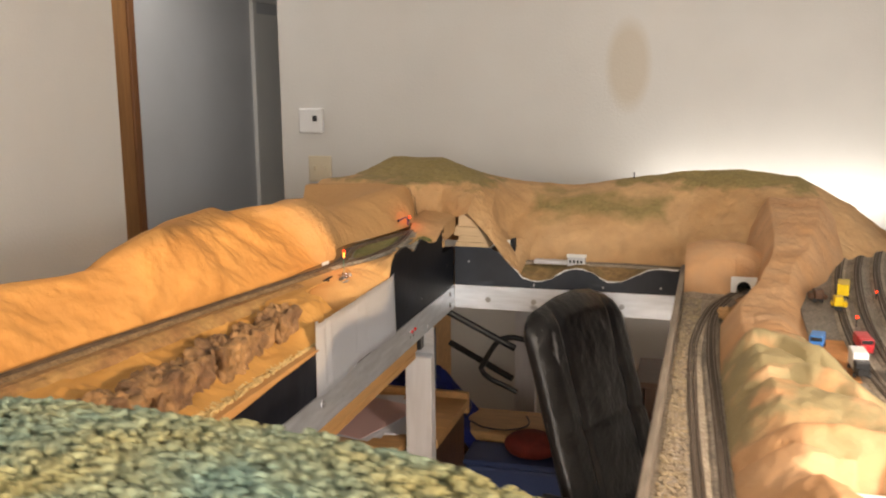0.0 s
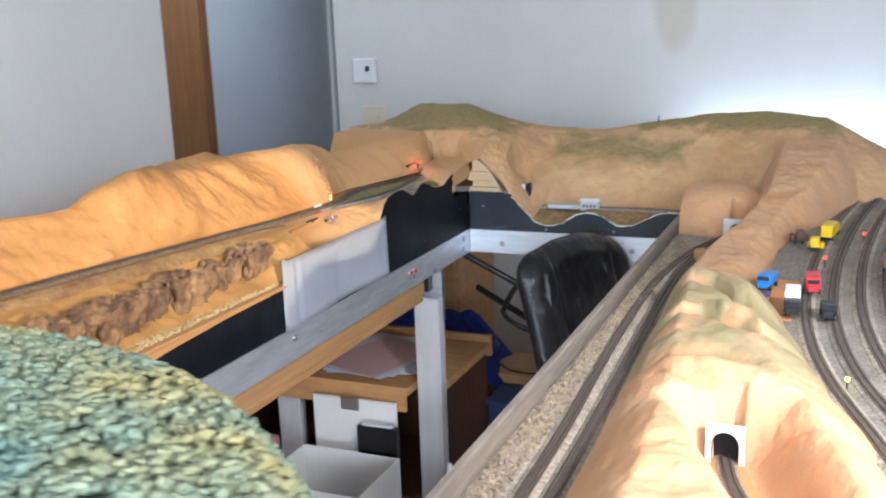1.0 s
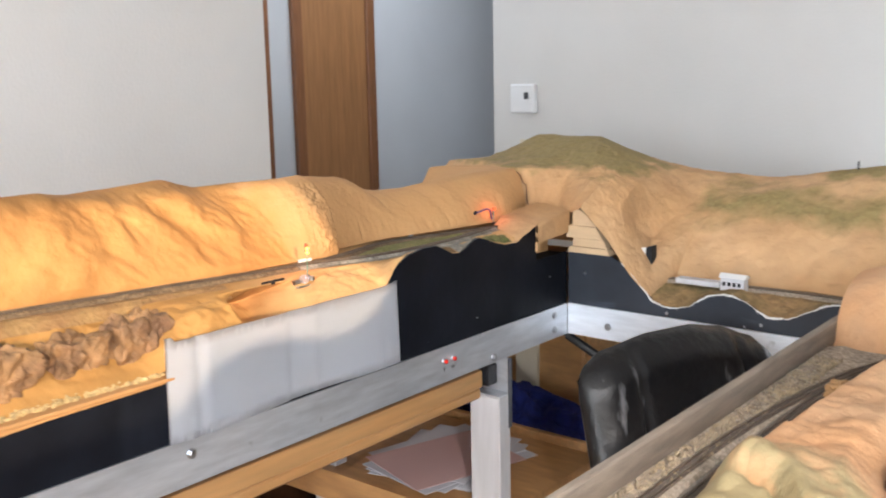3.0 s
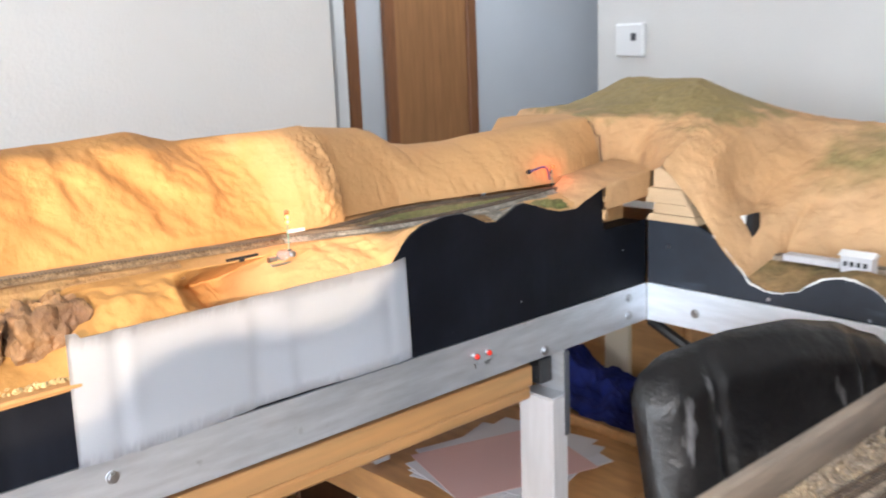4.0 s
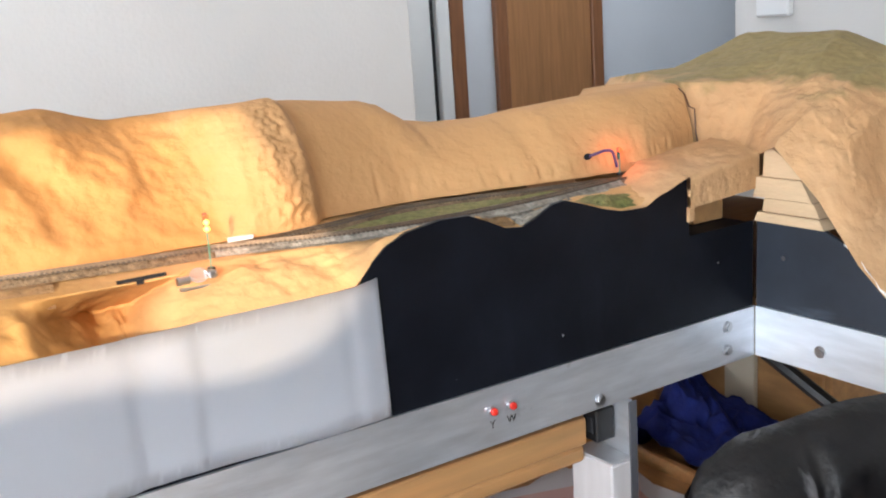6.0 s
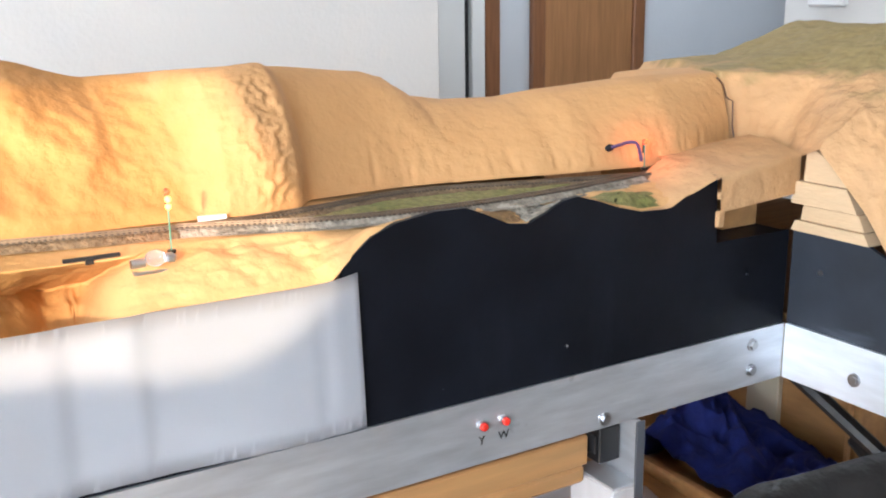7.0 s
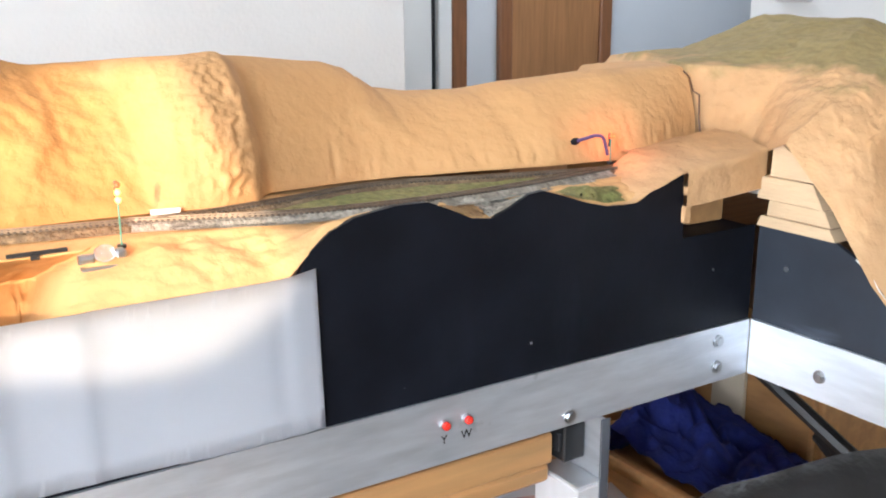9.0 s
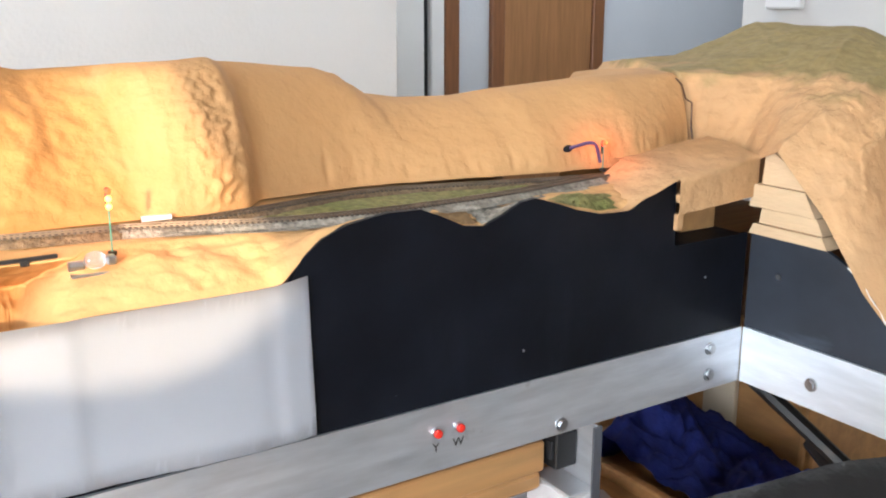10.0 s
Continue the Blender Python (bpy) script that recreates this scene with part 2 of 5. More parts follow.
BOXBROWN = material("dark_brown_wood", (0.10, 0.042, 0.018), 0.5, vary=0.2, scale=8, stretch=(6, 6, 1))
OAK = material("oak_furniture", (0.50, 0.28, 0.115), 0.45, vary=0.16, scale=6, stretch=(2, 8, 8))
BLUECRATE = material("blue_crate", (0.03, 0.055, 0.16), 0.5, vary=0.08, scale=10)
GLASSBULB = material("clear_bulb", (0.80, 0.80, 0.86), 0.04)
GLASSBULB.node_tree.nodes["Principled BSDF"].inputs["Transmission Weight"].default_value = 0.9
WIRE = material("violet_wire", (0.10, 0.06, 0.16), 0.5)
GREENMAST = material("green_mast", (0.10, 0.30, 0.22), 0.4, 0.3)
REDLED = glow("red_led", (1.0, 0.025, 0.006), 6)
AMBERLED = glow("amber_led", (1.0, 0.32, 0.06), 5)


def paint(name, color, rough=0.35):
    return material(name, color, rough, vary=0.08, scale=80)


YELLOW, BLUE, RED, WHITE = paint("yellow_enamel", (0.80, 0.52, 0.01)), paint("blue_enamel", (0.03, 0.20, 0.55)), paint("red_enamel", (0.60, 0.03, 0.04)), paint("white_enamel", (0.80, 0.80, 0.80))
ORANGE, GREENP = paint("orange_enamel", (0.75, 0.22, 0.03)), paint("lime_enamel", (0.55, 0.75, 0.05))


# ---- mesh helpers ----
def part(name, bm, mat, parent=None, label="", smooth=False):
    me = bpy.data.meshes.new(name)
    if smooth:
        for f in bm.faces:
            f.smooth = True
    bm.to_mesh(me)
    bm.free()
    me.materials.append(mat)
    ob = new(name, me)
    if parent is not None:
        ob.parent = parent
        ob.matrix_parent_inverse = parent.matrix_basis.inverted()
    if label:
        ob["label"] = label
    return ob


def empty(name, x=0, y=0, z=0, label="", category="", group="", kind=""):
    ob = new(name)
    ob.matrix_basis = pose(x, y, z)
    ob.empty_display_size = 0.05
    return tagged(ob, label, category, group, kind)


def box(x0, x1, y0, y1, z0, z1, bevel=0.0, m=None, segments=1):
    bm = bmesh.new()
    bmesh.ops.create_cube(bm, size=1.0)
    for v in bm.verts:
        v.co = Vector(((x0 + x1) / 2 + v.co.x * (x1 - x0), (y0 + y1) / 2 + v.co.y * (y1 - y0), (z0 + z1) / 2 + v.co.z * (z1 - z0)))
    if bevel:
        bmesh.ops.bevel(bm, geom=list(bm.edges), offset=bevel, segments=segments, affect="EDGES", profile=0.5)
    if m is not None:
        bm.transform(m)
    return bm


def merge(*bms):
    out = bmesh.new()
    for b in bms:
        me = bpy.data.meshes.new("tmp")
        b.to_mesh(me)
        b.free()
        out.from_mesh(me)
        bpy.data.meshes.remove(me)
    return out


def cyl(r, h, m=None, r2=None, n=20, bevel=0.0):
    bm = bmesh.new()
    bmesh.ops.create_cone(bm, cap_ends=True, segments=n, radius1=r, radius2=r if r2 is None else r2, depth=h)
    if bevel:
        bmesh.ops.bevel(bm, geom=[e for e in bm.edges if len(e.link_faces) == 2 and e.calc_face_angle(0) > 1.0], offset=bevel, segments=2, affect="EDGES", profile=0.5)
    if m is not None:
        bm.transform(m)
    return bm


def ball(r, m=None, n=16):
    bm = bmesh.new()
    bmesh.ops.create_uvsphere(bm, u_segments=n, v_segments=n // 2 + 2, radius=r)
    if m is not None:
        bm.transform(m)
    return bm


def prism(points, axis, a, b):
    """Extrudes a polygon of 2D points along an axis from a to b."""
    def at(p, c):
        return (c, p[0], p[1]) if axis == "x" else (p[0], c, p[1]) if axis == "y" else (p[0], p[1], c)
    bm = bmesh.new()
    lo = [bm.verts.new(at(p, a)) for p in points]
    hi = [bm.verts.new(at(p, b)) for p in points]
    n = len(points)
    bm.faces.new(lo)
    bm.faces.new(hi[::-1])
    for i in range(n):
        bm.faces.new((lo[i], hi[i], hi[(i + 1) % n], lo[(i + 1) % n]))
    bmesh.ops.recalc_face_normals(bm, faces=bm.faces)
    return bm


def tube(points, r, n=8, close=False):
    """A round bar along a line of points."""
    pts = [Vector(p) for p in points]
    bm = bmesh.new()
    rings = []
    for i, p in enumerate(pts):
        d = (pts[min(i + 1, len(pts) - 1)] - pts[max(i - 1, 0)]).normalized()
        side = d.cross(Vector((0, 0, 1)))
        if side.length < 0.1:
            side = d.cross(Vector((1, 0, 0)))
        side.normalize()
        up = side.cross(d)
        rings.append([bm.verts.new(p + r * (math.cos(2 * math.pi * k / n) * side + math.sin(2 * math.pi * k / n) * up)) for k in range(n)])
    for a, b in zip(rings, rings[1:]):
        for k in range(n):
            bm.faces.new((a[k], a[(k + 1) % n], b[(k + 1) % n], b[k]))
    bm.faces.new(rings[0][::-1])
    bm.faces.new(rings[-1])
    bmesh.ops.recalc_face_normals(bm, faces=bm.faces)
    return bm


def sheet(fn, nu, nv):
    """A grid of points fn(u, v), u and v from 0 to 1."""
    bm = bmesh.new()
    g = [[bm.verts.new(fn(i / nu, j / nv)) for j in range(nv + 1)] for i in range(nu + 1)]
    for i in range(nu):
        for j in range(nv):
            bm.faces.new((g[i][j], g[i + 1][j], g[i + 1][j + 1], g[i][j + 1]))
    return bm


def keyed(rows, t):
    """Smooth interpolation in rows (t, a, b, ...)."""
    if t <= rows[0][0]:
        return rows[0][1:]
    for p, q in zip(rows, rows[1:]):
        if t <= q[0]:
            s = (t - p[0]) / (q[0] - p[0])
            s = s * s * (3 - 2 * s) * 0.5 + s * 0.5
            return tuple(a + (b - a) * s for a, b in zip(p[1:], q[1:]))
    return rows[-1][1:]


def fbm(p, scale, octaves=4):
    return noise.fractal(Vector(p) * scale, 1.0, 2.0, octaves)


def bell(x, c, w):
    return math.exp(-((x - c) / w) ** 2)


# ---- the room ----
def struct(name, bm, mat, label, cat, smooth=False):
    return tagged(part(name, bm, mat, smooth=smooth), label, cat, kind="structure")


struct("floor", box(-3.0, 2.5, -2.2, 8.2, -0.1, 0.0), FLOOR, "warm brown laminate floor under the train tables", "floor")
struct("ceiling", box(-3.0, 2.5, -2.2, 8.2, 2.5, 2.6), CEIL, "plain white painted ceiling", "ceiling")
struct("wall_left", box(-2.04, -1.92, -2.0, 3.15, 0, 2.5, 0.004), WALL, "plain white painted wall beside the hallway opening", "wall")
struct("wall_far", box(-1.78, 2.4, 4.2, 4.32, 0, 2.5, 0.004), WALLFAR, "white painted wall behind the model hills", "wall")
struct("wall_back", box(-2.04, 2.4, -2.12, -2.0, 0, 2.5), WALL, "white painted wall behind the tables", "wall")
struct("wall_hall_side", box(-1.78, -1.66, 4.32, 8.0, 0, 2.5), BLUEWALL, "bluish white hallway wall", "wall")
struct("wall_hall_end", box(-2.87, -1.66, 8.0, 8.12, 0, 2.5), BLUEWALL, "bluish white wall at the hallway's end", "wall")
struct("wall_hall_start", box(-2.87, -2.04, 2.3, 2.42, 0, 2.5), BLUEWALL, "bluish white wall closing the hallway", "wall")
# unseen right wall, its window opening added to let in and bound the sun
WX0, WX1, WY0, WY1, WZ0, WZ1 = 2.4, 2.52, -1.35, 0.45, 1.79, 2.42
struct("wall_right", merge(box(WX0, WX1, -2.12, WY0, 0, 2.5), box(WX0, WX1, WY1, 4.32, 0, 2.5), box(WX0, WX1, WY0, WY1, 0, WZ0), box(WX0, WX1, WY0, WY1, WZ1, 2.5)), WALL, "unseen white painted wall with an added opening for the sun", "wall")
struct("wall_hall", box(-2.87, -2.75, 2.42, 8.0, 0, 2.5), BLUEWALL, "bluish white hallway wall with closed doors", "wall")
win = empty("added_window", 2.45, -0.5, WZ0, "added unseen window that bounds the sun's beam", "window", kind="structure")
for y0, y1, z0, z1 in ((WY0, WY1, WZ0, WZ0 + 0.05), (WY0, WY1, WZ1 - 0.05, WZ1), (WY0, WY0 + 0.05, WZ0 + 0.05, WZ1 - 0.05), (WY1 - 0.05, WY1, WZ0 + 0.05, WZ1 - 0.05)):
    part("added_window_frame", box(2.42, 2.50, y0, y1, z0, z1, 0.004), WHITETRIM, win)
# unseen shapes added to cut the shadow line on sheet and hill
part("beam_mask", prism([(-0.15, 1.80), (-0.10, 1.835), (-0.066, 1.861), (-0.04, 1.88), (0.0, 1.892), (0.051, 1.896), (0.113, 1.887), (0.18, 1.872), (0.235, 1.868), (0.285, 1.878), (0.325, 1.902), (0.352, 1.928), (0.44, 1.935), (0.44, 1.80)], "x", 2.385, 2.396), WHITETRIM, win, "unseen flat shape that cuts the sun's lower edge")
part("beam_mask", prism([(0.44, 1.91), (0.357, 1.928), (0.337, 1.965), (0.28, 2.02), (0.258, 2.055), (0.21, 2.12), (0.18, 2.17), (0.165, 2.26), (0.44, 2.26)], "x", 2.372, 2.383), WHITETRIM, win, "unseen flat shape that cuts the sun's side edge")
# unseen board added to keep the sun off the left wall
part("beam_top_mask", box(2.405, 2.415, WY0 + 0.01, WY1 - 0.01, 2.185, WZ1 - 0.01), WHITETRIM, win, "unseen board that cuts the sun's upper edge")


GAPSHADE = material("gap_shade", (0.02, 0.02, 0.022), 0.8)


def door(name, y0, y1, mat, casing_mat, label, knob=True):
    d = empty(name, -2.75, (y0 + y1) / 2, 0, label, "door", kind="structure")
    c = 0.058
    leaf = part("leaf", box(-2.748, -2.732, y0, y1, 0.01, 2.03, 0.003), mat, d)
    part("casing", box(-2.749, -2.722, y0 - c, y0 - 0.002, 0, 2.10, 0.004), casing_mat, d)
    part("casing", box(-2.749, -2.722, y1 + (0.022 if not knob else 0.002), y1 + (0.076 if not knob else c), 0, 2.10, 0.004), casing_mat, d)
    if not knob:
        # near black strip painting in the shade between leaf and casing
        part("gap", box(-2.7485, -2.746, y1 + 0.001, y1 + 0.021, 0, 2.10), GAPSHADE, d, "dark strip for the shade in the gap beside the leaf")
    part("casing", box(-2.749, -2.722, y0 - c, y1 + c, 2.102, 2.16, 0.004), casing_mat, d)
    if knob:
        part("knob", ball(0.028, pose(-2.69, y0 + 0.07, 0.98)), STEEL, d, smooth=True)
    return d


door("door_1", 4.065, 4.475, DOORWOOD, CASING, "closed brown wood veneer door with brown casing")
door("door_2", 3.05, 3.728, WHITETRIM, WHITETRIM, "closed white painted hallway door", knob=False)
struct("trim", box(-2.749, -2.72, 3.806, 3.866, 0, 2.1, 0.004), CASING, "narrow brown wooden trim board on the hallway wall", "trim")
door("door_3", 5.92, 6.6, WHITETRIM, WHITETRIM, "closed white door far down the hallway", knob=False)

# wall fittings
thermo = empty("thermostat", -1.62, 4.2, 1.46, "small white wall thermostat with a dark display", "thermostat")
part("body", box(-1.68, -1.566, 4.170, 4.1995, 1.390, 1.502, 0.006), WHITEPLASTIC, thermo)
part("display", box(-1.612, -1.590, 4.166, 4.1698, 1.444, 1.470, 0.002), material("grey_display", (0.045, 0.05, 0.058), 0.3), thermo, "dark grey display")
plate = empty("light_switch", -1.59, 4.2, 1.23, "ivory double light switch plate on the wall", "light switch")
part("plate", box(-1.648, -1.536, 4.190, 4.1995, 1.17, 1.287, 0.004), IVORY, plate)
for sx in (-1.617, -1.567):
    part("toggle", box(sx - 0.005, sx + 0.005, 4.176, 4.190, 1.222, 1.243, 0.002), IVORY, plate)


# ---- train tables ----
LX, FY, RAILTOP, RAILBOT = -0.605, 2.871, 1.026, 0.955


def bolt(x, y, z, parent, axis):
    m = pose(x, y, z, 90 if axis == "y" else 0, 90 if axis == "x" else 0)
    part("bolt", merge(cyl(0.008, 0.002, m), cyl(0.0055, 0.008, m, n=6)), STEEL, parent)


def channel(axis, c, a, b, sign):
    """An aluminium channel with its web in the plane c and flanges going back."""
    t, w = 0.003, 0.03
    pts = [(c, RAILBOT), (c, RAILTOP), (c + sign * w, RAILTOP), (c + sign * w, RAILTOP - t), (c + sign * t, RAILTOP - t), (c + sign * t, RAILBOT + t), (c + sign * w, RAILBOT + t), (c + sign * w, RAILBOT)]
    return prism(pts, "y" if axis == "y" else "x", a, b)


left = empty("train_table", -0.9, 1.7, 0, "long train table with an aluminium channel edge and grey legs", "train table", "train tables")
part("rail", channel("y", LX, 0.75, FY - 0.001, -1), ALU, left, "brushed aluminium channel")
part("tabletop", box(-1.33, LX - 0.032, 0.75, 3.5, 1.005, 1.024, 0.002), PINE, left)
part("beam", box(-0.682, -0.640, 0.75, 2.592, 0.893, 0.930, 0.002), PINE, left, "knotty pine beam")
part("batten", box(-0.684, -0.643, 0.75, 2.592, 0.868, 0.892, 0.005), PINE, left, "pale pine batten under the beam")
part("beam", box(-1.30, -1.262, 0.75, 3.45, 0.90, 1.003, 0.002), PINE, left)
for lx, ly in ((-0.638, 2.616), (-1.12, 2.60), (-1.25, 1.2), (-0.617, 1.05)):
    part("leg", box(lx - 0.040, lx + 0.038, ly - 0.02, ly + 0.02, 0, 0.874 if lx > -1 else 0.90, 0.002), GREYWOOD, left)
for by, bz in ((0.98, 1.003), (1.83, 1.003), (2.585, 0.966), (2.815, 1.008)):
    bolt(LX + 0.001, by, bz, left, "x")
bolt(LX + 0.001, 2.815, 0.975, left, "x")
bracket = part("bracket", merge(box(-0.672, -0.602, 2.634, 2.637, 0.80, 0.953, 0.0008), box(-0.668, -0.600, 2.597, 2.633, 0.8745, 0.8775, 0.0008)), ALU, left, "bent aluminium leg bracket")
part("rubber_strip", box(-0.6015, -0.5985, 2.628, 2.641, 0.80, 0.953, 0.0008), material("grey_rubber", (0.08, 0.085, 0.10), 0.6), bracket, "dark grey rubber strip")
part("screw", cyl(0.005, 0.006, pose(-0.640, 2.630, 0.944, 90), n=12), STEEL, bracket)
switch = part("switch", box(-0.660, -0.632, 2.602, 2.6335, 0.893, 0.938, 0.002), BLACKPLASTIC, left, "black switch under the channel")
part("rocker", box(-0.655, -0.637, 2.599, 2.6018, 0.905, 0.928, 0.001), DARK, switch)

far = empty("train_table", 0.0, 3.2, 0, "short train table with an aluminium channel edge along the pit", "train table", "train tables")
part("rail", channel("x", FY, LX + 0.001, 0.075, 1), SHEENALU, far, "brushed aluminium channel")
part("tabletop", box(LX - 0.03, 1.25, FY + 0.034, 3.75, 1.005, 1.024, 0.002), PINE, far)
for lx, ly in ((-0.52, 3.6), (1.1, 3.6)):
    part("leg", box(lx - 0.04, lx + 0.04, ly - 0.02, ly + 0.02, 0, 1.004, 0.002), GREYWOOD, far)
for bx, bz in ((-0.50, 0.985), (-0.36, 0.985), (-0.10, 0.985)):
    bolt(bx, FY - 0.001, bz, far, "y")

pen = empty("train_table", 0.6, 1.6, 0, "train table carrying the yard, edged with worn grey wood", "train table", "train tables")
part("tabletop", box(0.085, 1.2, 0.55, 2.86, 1.06, 1.10, 0.002), PINE, pen)
part("fascia", box(0.070, 0.082, 0.55, 2.72, 0.98, 1.150, 0.002), EDGEWOOD, pen, "thin worn grey wood edge")
for lx, ly in ((0.2, 0.8), (1.1, 0.8), (0.75, 2.4)):
    part("leg", box(lx - 0.04, lx + 0.04, ly - 0.02, ly + 0.02, 0, 1.06, 0.002), GREYWOOD, pen)

near = empty("train_table", -0.5, 0.3, 0, "train table under the big green mound", "train table", "train tables")
part("tabletop", box(-1.3, 0.06, -0.35, 0.74, 1.0, 1.03, 0.002), PINE, near)
for lx, ly in ((-1.2, -0.2), (0.0, -0.2), (0.0, 0.6)):
    part("leg", box(lx - 0.04, lx + 0.04, ly - 0.02, ly + 0.02, 0, 1.0, 0.002), GREYWOOD, near)

# push buttons with their letters
for by, ch in ((2.422, "Y"), (2.449, "W")):
    b = empty("push_button", LX, by, 0.998, "small red push button in the aluminium channel", "push button", "route buttons")
    part("bezel", cyl(0.0052, 0.004, pose(LX + 0.002, by, 0.998, 0, 90)), STEEL, b)
    part("cap", cyl(0.0044, 0.005, pose(LX + 0.0055, by, 0.998, 0, 90), bevel=0.0012), REDCAP, b, "red plastic cap", smooth=True)
    cu = bpy.data.curves.new("letter", "FONT")
    cu.body, cu.size, cu.extrude, cu.align_x = ch, 0.013, 0.0002, "CENTER"
    t = new("letter", cu)
    t.matrix_basis = pose(LX + 0.0008, by, 0.977, 90, 0, 90)
    cu.materials.append(BLACKPLASTIC)
    t.parent = b
    t.matrix_parent_inverse = b.matrix_basis.inverted()

# ---- fascia panels ----
LEFT_EDGE = [(0.75, 1.085), (1.253, 1.097), (1.343, 1.103), (1.442, 1.110), (1.614, 1.117), (1.80, 1.121), (2.25, 1.15), (2.271, 1.174), (2.285, 1.197), (2.305, 1.212), (2.331, 1.222), (2.373, 1.228), (2.408, 1.227), (2.43, 1.218), (2.457, 1.205), (2.481, 1.202), (2.501, 1.209), (2.526, 1.221), (2.544, 1.223), (2.57, 1.215), (2.601, 1.204), (2.633, 1.196), (2.666, 1.195), (2.694, 1.206), (2.743, 1.220), (2.747, 1.145), (2.8695, 1.145)]
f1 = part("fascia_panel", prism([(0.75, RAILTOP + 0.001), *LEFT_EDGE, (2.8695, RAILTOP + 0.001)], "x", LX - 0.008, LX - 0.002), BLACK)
for sy, sz in ((2.532, 1.062), (2.80, 1.10), (1.35, 1.06)):
    part("screw", cyl(0.0014, 0.0012, pose(LX - 0.0015, sy, sz, 0, 90), n=10), STEEL, f1)
tagged(f1, "black painted fascia panel with a wavy sawn top edge", "fascia panel", "fascia panels")
FAR_EDGE = [(-0.604, 1.145), (-0.50, 1.145), (-0.47, 1.132), (-0.446, 1.114), (-0.42, 1.085), (-0.394, 1.058), (-0.368, 1.049), (-0.335, 1.050), (-0.309, 1.057), (-0.285, 1.075), (-0.267, 1.085), (-0.24, 1.092), (-0.217, 1.092), (-0.184, 1.08), (-0.16, 1.066), (-0.143, 1.058), (-0.102, 1.059), (-0.08, 1.07), (-0.054, 1.084), (-0.03, 1.096), (-0.007, 1.102), (0.02, 1.103), (0.07, 1.10)]
f2 = part("fascia_panel", prism([(-0.604, RAILTOP + 0.001), *FAR_EDGE, (0.07, RAILTOP + 0.001)], "y", FY + 0.002, FY + 0.008), SHEENBLACK)
for sx, sz in ((-0.155, 1.040), (-0.36, 1.036), (0.01, 1.046), (-0.56, 1.10)):
    part("screw", cyl(0.0035, 0.0016, pose(sx, FY + 0.0015, sz, 90), n=10), STEEL, f2)
tagged(f2, "black painted fascia panel with chipped white wavy edge", "fascia panel", "fascia panels")
chips = random.Random(21)
edge_line = []
for p, q in zip(FAR_EDGE[2:], FAR_EDGE[3:]):
    edge_line += [(p[0] + (q[0] - p[0]) * k / 4, FY + 0.001 + chips.uniform(-0.001, 0.002), p[1] + (q[1] - p[1]) * k / 4 + chips.uniform(-0.001, 0.0012)) for k in range(4)]
lip = part("edge_strip", merge(*[tube([p, q], 0.0006 + 0.0026 * max(0.0, fbm((p[0], 0.3, 0.0), 24) + 0.4), 6) for p, q in zip(edge_line, edge_line[1:])]), WHITETRIM, None)
tagged(lip, "thin chipped white strip along the wavy black fascia edge", "edge strip")

# white sheet hung over the fascia
FOLDS = [(1.795, 0.0), (1.835, 0.004), (1.85, -0.002), (1.868, 0.003), (1.885, -0.001), (2.02, 0.003), (2.032, -0.002), (2.085, 0.002), (2.095, -0.002), (2.235, 0.002), (2.25, -0.001), (2.262, 0.002), (2.287, 0.0)]


def sheet_point(u, v):
    y = 1.795 + u * 0.492
    off = 0.55 * keyed(FOLDS, y)[0]
    top = 1.178 + (0.007 if u < 0.03 else 0.0) + 0.005 * max(0.0, (u - 0.93) / 0.07)
    low = 1.0275 + 0.0035 * min(1.0, max(0.0, (u - 0.25) / 0.3)) + 0.0006 * fbm((u, 0, 0), 30)
    return Vector((LX + 0.004 + off + 0.004 * (1 - v) * math.sin(9 * u), y + 0.006 * (1 - v) * (u - 0.5), low + v * (top - low)))


pb = sheet(sheet_point, 90, 8)
bmesh.ops.solidify(pb, geom=list(pb.faces), thickness=0.0006)
tagged(part("paper_sheet", pb, PAPER, smooth=True), "creased white sheet hanging over the black fascia", "paper sheet")

